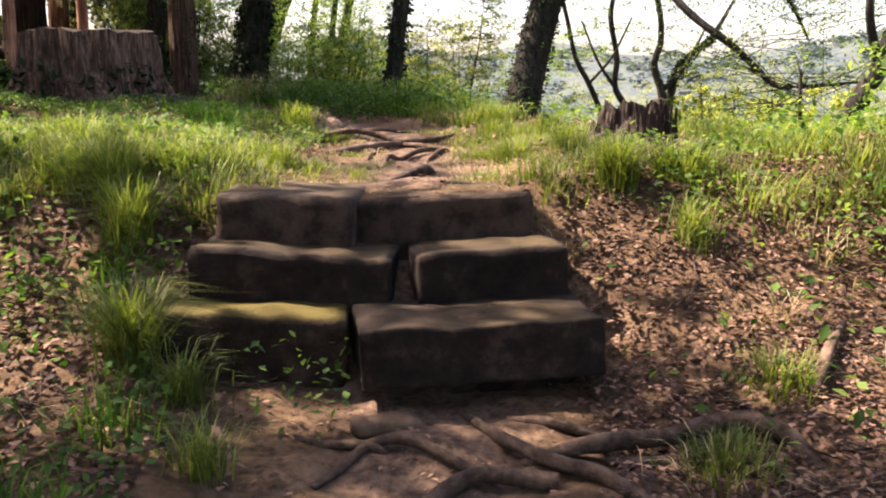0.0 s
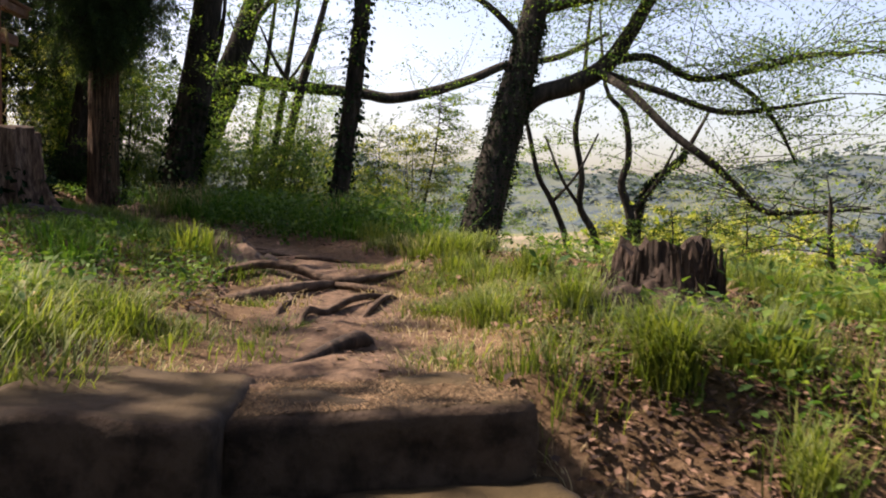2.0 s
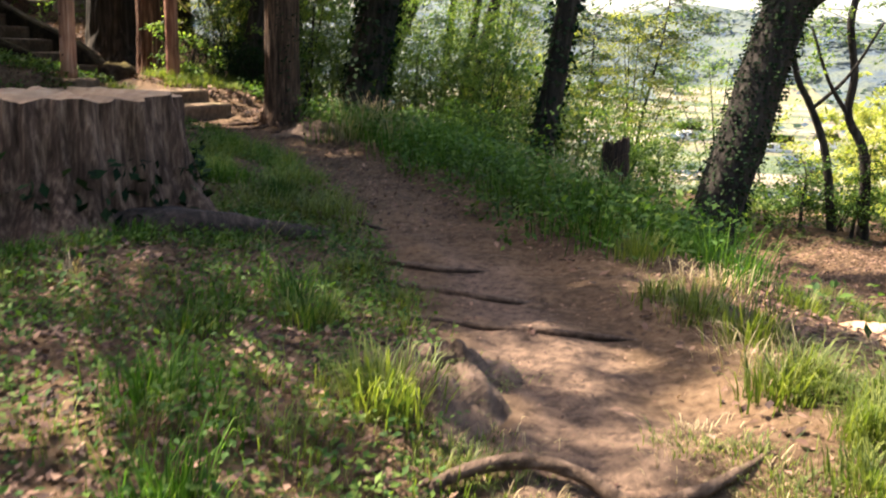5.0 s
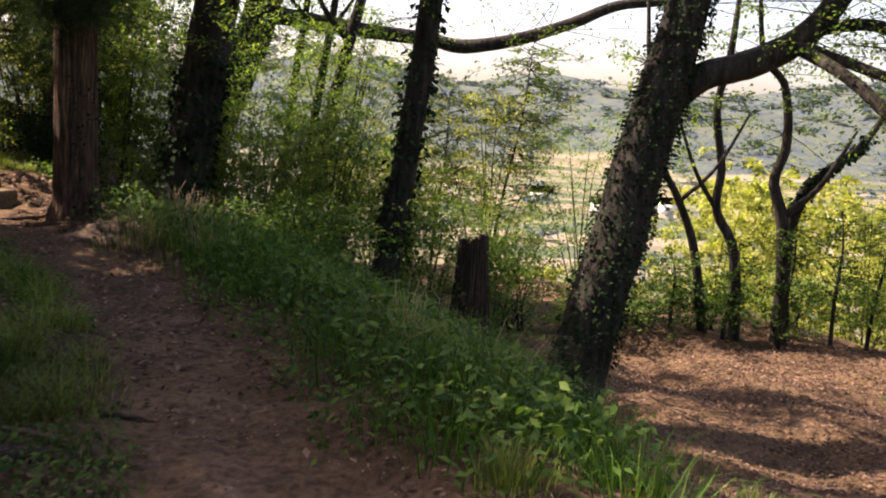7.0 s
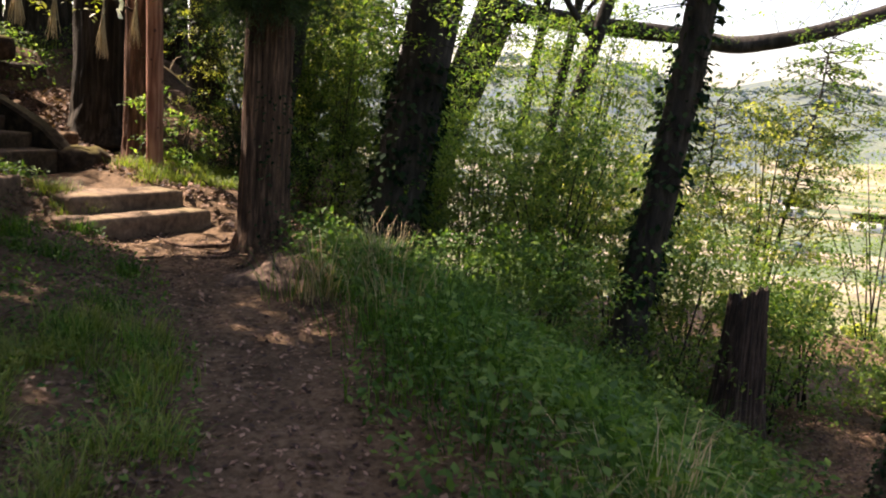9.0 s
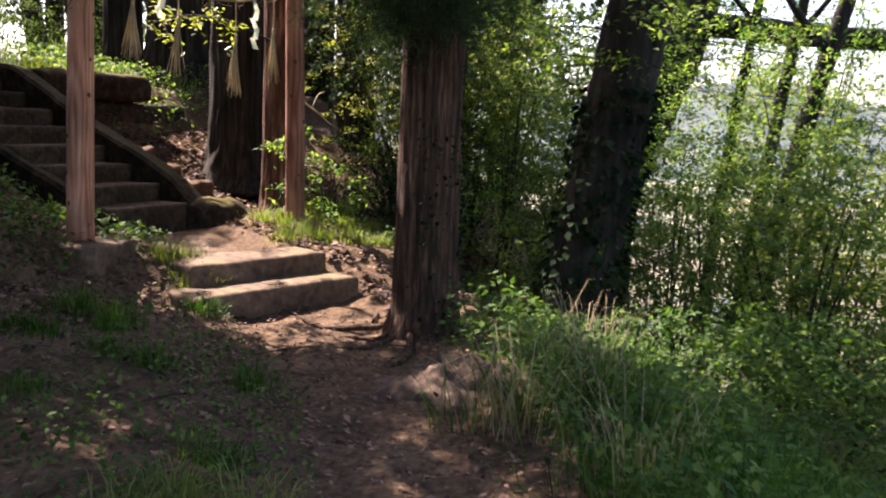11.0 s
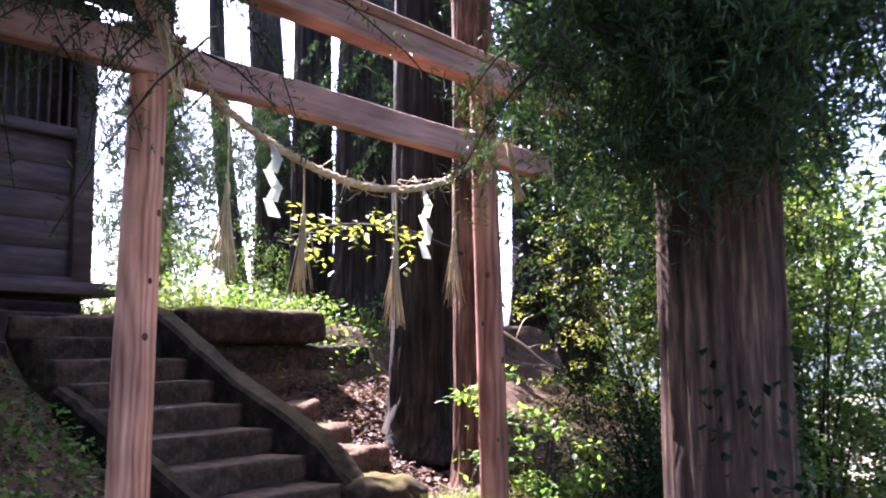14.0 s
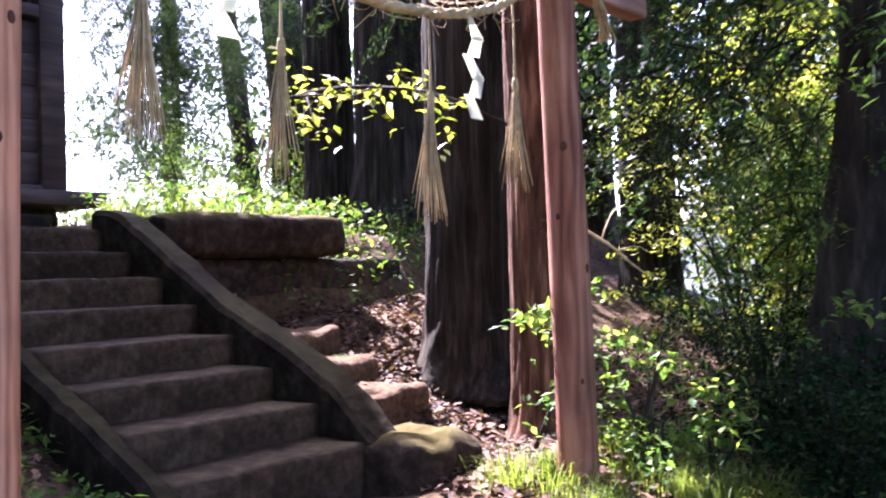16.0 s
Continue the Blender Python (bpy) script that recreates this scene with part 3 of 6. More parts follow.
beam("tie_beam", 12.35, 16.22, -6.05, 0.10, 3.46, 3.62, M_BEAM, gate, "flat tie beam through both posts")
beam("lintel", 11.95, 16.55, -6.05, 0.15, 3.96, 4.09, M_BEAM, gate, "squared top lintel")
beam("lintel_cap", 11.9, 16.6, -6.05, 0.22, 4.094, 4.14, M_BEAM, gate, "weathered plank capping the lintel", 0.02)
for p, s in ((PL, -1), (PR, 1)):
    for e in (-1, 1):
        beam("wedge", p.y - s * 0.02 + e * 0.115 - 0.03, p.y - s * 0.02 + e * 0.115 + 0.03, -6.04, 0.05, 3.622, 3.66, M_BEAM, gate, "small wooden wedge")
tagged(stone("post_plinth", -6.32, -5.85, 12.86, 13.32, 1.12, 1.395, M_STAIR, 8, 51, 0.008, 7, 0.08), "squared pale stone plinth under a gate post", "stone plinth")
tagged(stone("post_plinth", -6.18, -5.76, 15.25, 15.68, 1.05, 1.305, M_STAIR, 3, 52, 0.008, 7, 0.1), "flat stone under a gate post, half in grass", "stone plinth")

# twisted rope with its straw tassels and paper streamers
ROPE = [(-6.02, 13.10, 3.70), (-6.0, 13.28, 3.50), (-6.0, 13.47, 3.37), (-6.0, 13.74, 3.26), (-6.0, 14.05, 3.185), (-6.0, 14.4, 3.155), (-6.0, 14.83, 3.215), (-5.98, 15.14, 3.345), (-5.90, 15.40, 3.56), (-5.885, 15.50, 3.60)]
rope = empty("straw_rope", ROPE[5], "sagging twisted rice-straw rope tied between gate posts", "shrine rope")
mid = smooth_path(ROPE, 90)
for k in range(3):
    ph = np.linspace(0, 2 * np.pi * 18, 90) + k * 2.094
    off = np.stack([np.cos(ph), 0 * ph, np.sin(ph)], 1) * 0.009
    thick = 0.0095 + 0.003 * np.sin(np.linspace(0, np.pi, 90))
    put("strand", tube_mesh("strand", np.hstack([mid + off, thick[:, None]]), M_STRAW, n=180, sides=7, rough=0.12, seed=k), rope, "twisted straw strand")
fz = [[(*(mid[i]), 0.0018), (*(mid[i] + rng.normal(0, 0.03, 3)), 0.0014), (*(mid[i] + rng.normal(0, 0.05, 3) - np.array([0, 0, 0.01])), 0.0006)] for i in rng.integers(2, 88, 150)]
put("loose_straw", many_tubes("loose_straw", fz, M_STRAW, 4, 3), rope, "loose straw ends")
tail = [[(-5.87 + rng.normal(0, 0.006), 15.50, 3.60, 0.006), (-5.87 + rng.normal(0, 0.01), 15.545 + rng.normal(0, 0.008), 3.45, 0.006), (-5.87 + rng.normal(0, 0.012), 15.58 + rng.normal(0, 0.01), 3.36, 0.006), (-5.87 + rng.normal(0, 0.022), 15.62 + rng.normal(0, 0.02), 3.22, 0.003)] for k in range(16)]
put("rope_end", many_tubes("rope_end", tail, M_STRAW, 8, 5), rope, "frayed rope end hanging by a post")
put("rope_end", many_tubes("rope_end", [[(x, y - 2.52, z + 0.1, r) for x, y, z, r in q] for q in tail], M_STRAW, 8, 5), rope, "frayed rope end hanging by a post")


def tassel(y, top, knot, bottom, seed):
    r = np.random.default_rng(seed)
    base = empty("straw_tassel", (-6.0, y, top), "long loose rice-straw tassel hanging from the rope", "straw tassel", "tassels on the rope")
    put("cord", tube_mesh("cord", [(-6.0, y, top, 0.005), (-6.0, y + 0.003, (top + knot) / 2, 0.004), (-6.0, y, knot, 0.007)], M_STRAW, n=8, sides=6), base, "thin straw cord")
    put("binding", tube_mesh("binding", [(-6.0, y, knot + 0.025, 0.010), (-6.0, y, knot, 0.014), (-6.0, y, knot - 0.03, 0.012)], M_STRAW, n=6, sides=8), base, "straw binding")
    q = []
    for k in range(34):
        a, s = r.uniform(0, 6.28), r.uniform(0.015, 0.075)
        e = bottom + abs(r.normal(0, 0.06))
        q.append([(-6.0 + 0.006 * math.cos(a), y + 0.006 * math.sin(a), knot, 0.003), (-6.0 + s * 0.45 * math.cos(a), y + s * 0.45 * math.sin(a) - 0.01, (knot + e) / 2, 0.003), (-6.0 + s * math.cos(a), y + s * math.sin(a) - 0.015, e, 0.0018)])
    put("straw_fringe", many_tubes("straw_fringe", q, M_STRAW, 7, 4), base, "loose straw stalks")


tassel(13.46, 3.35, 3.02, 2.60, 1)
tassel(13.92, 3.21, 2.93, 2.52, 2)
tassel(14.60, 3.17, 2.86, 2.40, 3)
tassel(15.12, 3.335, 2.98, 2.54, 4)


def streamer(y, top, bottom):
    """Folded zigzag paper."""
    bm = bmesh.new()
    n, w = 5, 0.075
    h = (top - bottom) / n
    offs = (0.0, 0.03, -0.022, 0.028, -0.02, 0.012)
    for k in range(n):
        x = -5.985 + 0.016 * (k % 2)
        ya, yb = y + offs[k], y + offs[k + 1]
        wa, wb = w * (0.75 if k else 0.35), w
        bm.faces.new([bm.verts.new(q) for q in ((x, ya - wa / 2, top - k * h), (x, ya + wa / 2, top - k * h), (x + 0.012, yb + wb / 2, top - (k + 1) * h - 0.014), (x + 0.012, yb - wb / 2, top - (k + 1) * h - 0.014))])
    bmesh.ops.solidify(bm, geom=bm.faces[:], thickness=0.0015)
    me = bpy.data.meshes.new("paper_streamer")
    bm.to_mesh(me)
    bm.free()
    me.materials.append(M_PAPER)
    tagged(new("paper_streamer", me), "white zigzag folded paper streamer hanging from the rope", "paper streamer", "streamers on the rope")


streamer(13.70, 3.27, 2.93)
streamer(14.82, 3.20, 2.82)

# ---------------------------------------------------------------- shrine hall on the terrace


def boxm(bm, x0, x1, y0, y1, z0, z1, bevel=0.006):
    r = bmesh.ops.create_cube(bm, size=1.0)
    for v in r["verts"]:
        v.co = Vector(((x0 + x1) / 2 + v.co.x * (x1 - x0), (y0 + y1) / 2 + v.co.y * (y1 - y0), (z0 + z1) / 2 + v.co.z * (z1 - z0)))
    if bevel:
        bmesh.ops.bevel(bm, geom=list({e for v in r["verts"] for e in v.link_edges}), offset=bevel, segments=1, affect="EDGES")
    return bm


hall = empty("shrine_hall", (-13.0, 13.4, 2.7), "dark weathered wooden shrine hall with a lattice window", "shrine hall")


def hall_box(name, x0, x1, y0, y1, z0, z1, words="", mat=None, parent=None, bevel=0.006):
    return part(name, boxm(bmesh.new(), x0, x1, y0, y1, z0, z1, bevel), mat or M_HALL, parent or hall, words)


for k in range(5):
    hall_box("wall_board", -11.74, -11.70 + 0.004 * (k % 2), 10.72, 15.98, 3.12 + 0.29 * k, 3.405 + 0.29 * k)
for k in range(18):
    hall_box("wall_board", -15.5, -11.72, 16.0, 16.03 + 0.004 * (k % 2), 3.12 + 0.16 * k, 3.275 + 0.16 * k)
    hall_box("wall_board", -15.5, -15.46, 10.72, 15.98, 3.12 + 0.16 * k, 3.275 + 0.16 * k)
    hall_box("wall_board", -15.5, -11.72, 10.64, 10.68, 3.12 + 0.16 * k, 3.275 + 0.16 * k)
for y in (10.68, 12.4, 14.2, 16.0):
    hall_box("corner_post", -11.83, -11.62, y - 0.11, y + 0.11, 2.98, 6.1, "squared dark post")
for z in (3.0, 4.58, 5.45, 5.95):
    hall_box("rail", -11.68, -11.60, 10.7, 15.88, z, z + 0.11, "horizontal timber rail")
for k in range(44):
    y = 10.85 + 0.115 * k
    hall_box("lattice_bar", -11.675, -11.645, y, y + 0.035, 4.69, 5.45, "upright window bar")
hall_box("upper_wall", -11.76, -11.70, 10.72, 15.98, 5.56, 6.22)
# Added dark sheet that stands for the shade inside the hall.
hall_box("interior_shade_sheet", -12.3, -12.25, 10.8, 15.9, 4.5, 6.3, "dark sheet added behind the lattice for the unlit inside", M_ROOF)
hall_box("base_wall", -11.74, -11.68, 10.6, 16.0, 2.3, 2.97, "boarded base")
hall_box("base_wall", -15.5, -11.7, 16.01, 16.05, 2.0, 3.11, "boarded base")
hall_box("floor_beam", -11.9, -11.1, 10.5, 16.2, 2.9, 3.02, "veranda edge")
bm = bmesh.new()
q = [bm.verts.new(v) for v in ((-10.8, 9.6, 5.75), (-10.8, 16.5, 5.75), (-13.6, 16.5, 7.6), (-13.6, 9.6, 7.6))]
q2 = [bm.verts.new(v) for v in ((-16.4, 9.6, 5.75), (-16.4, 16.5, 5.75))]
bm.faces.new(q)
bm.faces.new((q[3], q[2], q2[1], q2[0]))
bmesh.ops.solidify(bm, geom=bm.faces[:], thickness=0.16)
part("roof", bm, M_ROOF, hall, "dark low-pitched roof with deep eaves")
for k, (x, z) in enumerate(((-11.05, 2.82), (-10.72, 2.7))):
    tagged(stone("hall_step", x - 0.5, x, 11.6, 15.7, z - 0.35, z, M_STONE, 0, 61 + k, 0.01, 8, 0.1), "long dark stone step below the hall", "stone step", "steps of the hall")

# ---------------------------------------------------------------- trees


def tree(name, trunk, label, mat=M_BARK, limbs=(), sides=16, ridges=0, flare=0.5, rough=0.08, seed=0.0, category="tree", n=40):
    base = empty(name, trunk[0][:3], label, category)
    put("trunk", tube_mesh("trunk", trunk, mat, n=n, sides=sides, ridges=ridges, flare=flare, rough=rough, seed=seed), base)
    for k, q in enumerate(limbs):
        put("limb", tube_mesh("limb", q, mat, n=max(10, 5 * len(q)), sides=9, rough=0.1, seed=seed + k + 1), base)
    return base


def crown(base, name, starts, dirs, lengths, per, spread, leaf, mat, droop=0.15, words="", tilt=0.6, aspect=0.55, twigs=True, bark=None):
    P, S, paths = sprays(starts, dirs, lengths, per, spread, leaf, droop)
    V, F = leaflets(P, S, tilt, aspect)
    put(name, mesh_np(name, V, F, mat), base, words)
    if twigs:
        put("branchwork", many_tubes("branchwork", paths[:400], bark or M_BARK, 4, 4), base)["kind"] = "stuff"


def along(path, n, t0=0.2, t1=1.0):
    p = smooth_path(path, 200)
    k = (rng.uniform(t0, t1, n) * 199).astype(int)
    return p[k, :3]


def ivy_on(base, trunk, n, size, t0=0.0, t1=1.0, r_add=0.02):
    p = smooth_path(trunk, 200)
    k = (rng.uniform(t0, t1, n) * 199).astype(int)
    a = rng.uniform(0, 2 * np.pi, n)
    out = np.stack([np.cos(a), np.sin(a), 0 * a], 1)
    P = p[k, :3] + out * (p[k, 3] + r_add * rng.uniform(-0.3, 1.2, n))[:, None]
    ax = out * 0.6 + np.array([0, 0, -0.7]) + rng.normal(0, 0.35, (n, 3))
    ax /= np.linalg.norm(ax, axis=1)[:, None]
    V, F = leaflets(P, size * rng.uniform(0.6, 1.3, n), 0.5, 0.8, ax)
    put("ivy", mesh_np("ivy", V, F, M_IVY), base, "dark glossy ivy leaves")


def gz(x, y):
    return float(height(np.array(x), np.array(y)))


# leaning ivy-clad tree with its forked limb
A_TR = [(0.66, 12.3, -1.0, 0.29), (0.77, 12.4, -0.4, 0.255), (0.95, 12.5, 0.45, 0.235), (1.17, 12.62, 1.35, 0.225), (1.39, 12.74, 2.27, 0.21), (1.60, 12.84, 3.14, 0.18), (1.77, 12.92, 4.0, 0.15), (1.95, 13.0, 5.0, 0.12), (2.2, 13.2, 7.2, 0.06)]
A_L1 = [(1.42, 12.76, 2.25, 0.13), (1.75, 12.82, 2.56, 0.125), (2.16, 12.8, 2.70, 0.12), (2.55, 12.8, 2.92, 0.11), (2.85, 12.8, 3.3, 0.10), (3.3, 12.8, 4.1, 0.07), (3.9, 12.8, 5.2, 0.03)]
A_L2 = [(2.50, 12.8, 2.88, 0.06), (2.75, 12.1, 2.55, 0.052), (3.15, 11.7, 2.05, 0.05), (3.55, 11.5, 1.72, 0.046), (3.9, 11.5, 1.42, 0.04), (4.18, 11.5, 1.2, 0.034), (4.7, 11.5, 1.2, 0.026), (5.4, 11.5, 1.26, 0.012)]
A_L3 = [(2.62, 12.8, 3.0, 0.055), (3.1, 12.6, 3.05, 0.048), (3.6, 12.4, 2.78, 0.042), (4.2, 12.2, 2.86, 0.035), (4.9, 12.0, 3.05, 0.028), (5.8, 11.9, 3.1, 0.012)]
A_L4 = [(3.9, 12.3, 2.83, 0.035), (4.25, 12.1, 2.55, 0.03), (4.5, 12.0, 2.2, 0.026), (4.75, 12.0, 1.75, 0.012)]
A_L5 = [(1.68, 12.88, 3.6, 0.07), (2.3, 12.7, 3.75, 0.06), (3.2, 12.5, 3.9, 0.045), (4.6, 12.2, 3.95, 0.02)]
A_L6 = [(1.60, 12.84, 3.2, 0.05), (1.0, 12.9, 3.75, 0.04), (0.2, 13.0, 4.05, 0.03), (-0.6, 13.2, 4.3, 0.012)]
A_L7 = [(2.5, 12.8, 2.9, 0.05), (3.1, 12.3, 2.62, 0.042), (3.8, 12.0, 2.35, 0.034), (4.4, 11.9, 2.4, 0.026), (5.2, 11.8, 2.55, 0.01)]
treeA = tree("leaning_tree", A_TR, "tall dark leaning tree wrapped in ivy, forked limb", limbs=(A_L1, A_L2, A_L3, A_L4, A_L5, A_L6, A_L7), sides=20, flare=0.35, seed=1.0)
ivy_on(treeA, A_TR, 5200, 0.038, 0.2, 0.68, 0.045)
tops = np.vstack([along(A_L1, 50, 0.5), along(A_L2, 60, 0.4), along(A_L3, 120, 0.3), along(A_L4, 40, 0.3), along(A_L5, 150, 0.2), along(A_L6, 70, 0.3), along(A_L7, 60, 0.3), along(A_TR, 60, 0.7)])
crown(treeA, "crown", tops, flat_dirs(len(tops), 0.2), rng.uniform(0.6, 1.8, len(tops)), 52, 0.15, 0.044, M_LEAF, 0.1, "sparse fresh spring leaves in layers")

# slim dark trunk beside the path's far edge
B_TR = [(-0.93, 14.6, 0.2, 0.165), (-0.88, 14.6, 0.7, 0.145), (-0.72, 14.6, 1.9, 0.13), (-0.58, 14.6, 3.25, 0.12), (-0.42, 14.6, 5.2, 0.09), (-0.3, 14.6, 7.5, 0.05)]
treeB = tree("slim_tree", B_TR, "slim dark trunk with ivy and a few leaves", limbs=([(-0.5, 14.6, 4.2, 0.05), (-0.1, 14.3, 4.9, 0.035), (0.6, 14.0, 5.3, 0.015)],), seed=2.0, flare=0.3)
ivy_on(treeB, B_TR, 900, 0.075, 0.2, 0.75, 0.06)
tops = np.vstack([along(B_TR, 50, 0.55), along([(-0.5, 14.6, 4.2, 0.05), (-0.1, 14.3, 4.9, 0.035), (0.6, 14.0, 5.3, 0.015)], 40)])
crown(treeB, "crown", tops, flat_dirs(len(tops), 0.1), rng.uniform(0.4, 1.1, len(tops)), 20, 0.08, 0.055, M_LEAF, 0.2)

# two thick trunks, the second with the long level limb
C_TR = [(-3.35, 15.3, 0.4, 0.32), (-3.28, 15.3, 1.1, 0.27), (-3.12, 15.3, 2.1, 0.25), (-2.95, 15.3, 3.2, 0.23), (-2.7, 15.3, 5.2, 0.17), (-2.4, 15.3, 8.0, 0.08)]
C_L = [(-3.0, 15.3, 2.4, 0.06), (-2.8, 15.2, 2.9, 0.05), (-2.6, 15.1, 3.6, 0.035), (-2.5, 15.0, 4.5, 0.015)]
treeC = tree("thick_tree", C_TR, "thick dark leaning trunk with ivy at its foot", limbs=(C_L,), sides=20, seed=3.0)
ivy_on(treeC, C_TR, 1800, 0.07, 0.0, 0.5, 0.05)
D_TR = [(-4.15, 19.0, 0.2, 0.34), (-3.9, 19.0, 1.6, 0.30), (-3.5, 19.0, 2.6, 0.28), (-3.15, 19.0, 3.6, 0.25), (-2.6, 19.0, 5.5, 0.16), (-2.2, 19.0, 8.0, 0.07)]
D_L = [(-3.2, 19.0, 3.45, 0.16), (-2.85, 18.9, 3.42, 0.135), (-1.83, 18.8, 3.30, 0.115), (-0.68, 18.7, 3.2, 0.105), (-0.1, 18.7, 3.13, 0.10), (0.63, 18.7, 3.27, 0.095), (1.43, 18.7, 3.55, 0.085), (2.1, 18.7, 3.85, 0.075), (3.0, 18.7, 4.0, 0.06), (4.0, 18.7, 4.5, 0.03)]
treeD = tree("limbed_tree", D_TR, "thick leaning tree with one long level limb", limbs=(D_L, [(-3.0, 19, 4.0, 0.07), (-2.4, 18.6, 4.8, 0.05), (-1.4, 18.3, 5.6, 0.02)]), sides=18, seed=4.0)
for base, tr, n in ((treeC, C_TR, 90), (treeD, D_TR, 60)):
    tops = along(tr, n, 0.5)
    crown(base, "crown", tops, flat_dirs(n, 0.1), rng.uniform(0.5, 1.5, n), 64, 0.08, 0.055, M_LEAF, 0.2)
tops = along(D_L, 26, 0.5)
crown(treeD, "hanging_leaves", tops, flat_dirs(26, 0.5), rng.uniform(0.7, 1.5, 26), 30, 0.12, 0.055, M_LEAF, 0.05)

# thin trunks beyond
THIN = [[(-2.75, 18.4, 0.3, 0.07), (-2.61, 18.5, 2.1, 0.06), (-2.45, 18.5, 3.4, 0.05), (-2.2, 18.6, 5.5, 0.02)],
        [(-2.35, 17.6, 0.2, 0.075), (-2.2, 17.8, 1.7, 0.065), (-2.02, 18.0, 3.2, 0.055), (-1.7, 18.0, 5.4, 0.02)],
        [(-2.2, 17.3, 0.2, 0.10), (-1.98, 17.4, 1.6, 0.09), (-1.7, 17.5, 3.0, 0.08), (-1.3, 17.6, 4.6, 0.05), (-1.0, 17.6, 6, 0.02)],
        [(3.05, 16, -0.8, 0.066), (2.8, 16.0, 0.59, 0.055), (2.54, 16.0, 1.25, 0.047), (2.3, 16.0, 1.68, 0.043), (2.15, 16.0, 2.29, 0.039), (2.02, 16.0, 2.89, 0.031), (1.9, 16, 4.2, 0.012)],
        [(3.4, 16, -0.8, 0.078), (3.28, 16.0, 0.61, 0.066), (3.0, 16.0, 1.18, 0.055), (3.01, 16.0, 1.71, 0.051), (2.88, 16.0, 2.41, 0.047), (2.98, 16.0, 3.02, 0.043), (3.05, 16.0, 4.2, 0.023), (3.2, 16, 5.2, 0.009)],
        [(3.95, 16, -0.8, 0.101), (3.89, 16.0, 0.54, 0.086), (3.81, 16.0, 1.12, 0.078), (3.66, 16.0, 1.56, 0.066), (3.76, 16.0, 2.0, 0.055), (3.67, 16.0, 2.7, 0.047), (3.35, 16.0, 3.12, 0.035), (3.2, 16.0, 4.4, 0.012)]]
for k, q in enumerate(THIN):
    t = tree("thin_tree", q, "thin crooked trunk with sparse spring leaves", limbs=([(q[2][0], q[2][1], q[2][2], q[2][3] * 0.6), (q[2][0] + 0.35 * (1 if k % 2 else -1), q[2][1] - 0.2, q[2][2] + 0.45, q[2][3] * 0.45), (q[2][0] + 0.65 * (1 if k % 2 else -1), q[2][1] - 0.3, q[2][2] + 1.1, 0.015)],), sides=9, flare=0.2, rough=0.14, seed=10.0 + k, n=30)
    tops = along(q, 26, 0.5)
    crown(t, "crown", tops, flat_dirs(26, 0.3), rng.uniform(0.35, 1.0, 26), 44, 0.06, 0.055, M_LEAF, 0.15)
THIN_R = [(4.02, 16.15, 1.2, 0.075), (4.13, 15.95, 1.58, 0.06), (4.41, 15.9, 1.85, 0.055), (4.64, 15.85, 2.1, 0.045), (4.98, 15.8, 2.74, 0.02)]
t = tree("thin_tree", [(4.1, 16.3, -0.8, 0.10), (4.0, 16.25, 0.5, 0.085), *THIN_R], "ivy-covered crooked trunk leaning over the slope", sides=9, flare=0.2, rough=0.15, seed=31.0, n=26)
ivy_on(t, THIN_R, 500, 0.06, 0, 0.8, 0.04)

# crooked dark tree on the edge of the slope
K_TR = [(2.75, 7.1, gz(2.75, 7.1) - 0.1, 0.12), (2.88, 7.1, 0.62, 0.10), (3.12, 7.1, 0.9, 0.085), (3.36, 7.1, 1.35, 0.075), (3.55, 7.1, 1.9, 0.055), (3.8, 7.2, 2.8, 0.03)]
K_L = [[(3.0, 7.1, 0.72, 0.05), (3.4, 7.0, 0.85, 0.045), (3.9, 6.9, 0.9, 0.03), (4.5, 6.8, 1.1, 0.012)], [(3.35, 7.1, 1.3, 0.04), (3.2, 7.0, 1.8, 0.03), (3.25, 6.9, 2.4, 0.015)], [(2.95, 7.1, 0.66, 0.03), (2.75, 7.0, 0.9, 0.022), (2.7, 6.95, 1.3, 0.01)]]
treeK = tree("crooked_tree", K_TR, "small crooked dark tree leaning over the slope", limbs=K_L, sides=10, flare=0.3, rough=0.12, seed=55.0, n=26)
tops = np.vstack([along(K_TR, 24, 0.6)] + [along(q, 16, 0.5) for q in K_L])
crown(treeK, "crown", tops, flat_dirs(len(tops), 0.1), rng.uniform(0.25, 0.7, len(tops)), 30, 0.06, 0.036, M_LEAF, 0.15)

# cedars


def cedar(x, y, r, top, label, seed, z0=None, lean=(0, 0)):
    z = gz(x, y) - 0.15 if z0 is None else z0
    tr = [(x, y, z, r * 1.15), (x, y, z + 0.7, r * 1.02), (x + lean[0] * 0.3, y + lean[1] * 0.3, z + 2.2, r * 0.95), (x + lean[0] * 0.7, y + lean[1] * 0.7, z + 5, r * 0.8), (x + lean[0], y + lean[1], top, r * 0.35)]
    # From seed 3 on, trunks take the bark with shade in its colour.
    base = tree("cedar_tree", tr, label, M_PEEL if seed == 2 else M_CEDAR if seed < 3 else M_CEDARD, sides=64 if seed < 11 else 30, ridges=15 if seed < 11 else 9, flare={1: 0.6, 2: 0.95}.get(seed, 0.38), rough=0.03, seed=seed, category="cedar", n=60 if seed < 11 else 30)
    return base, tr


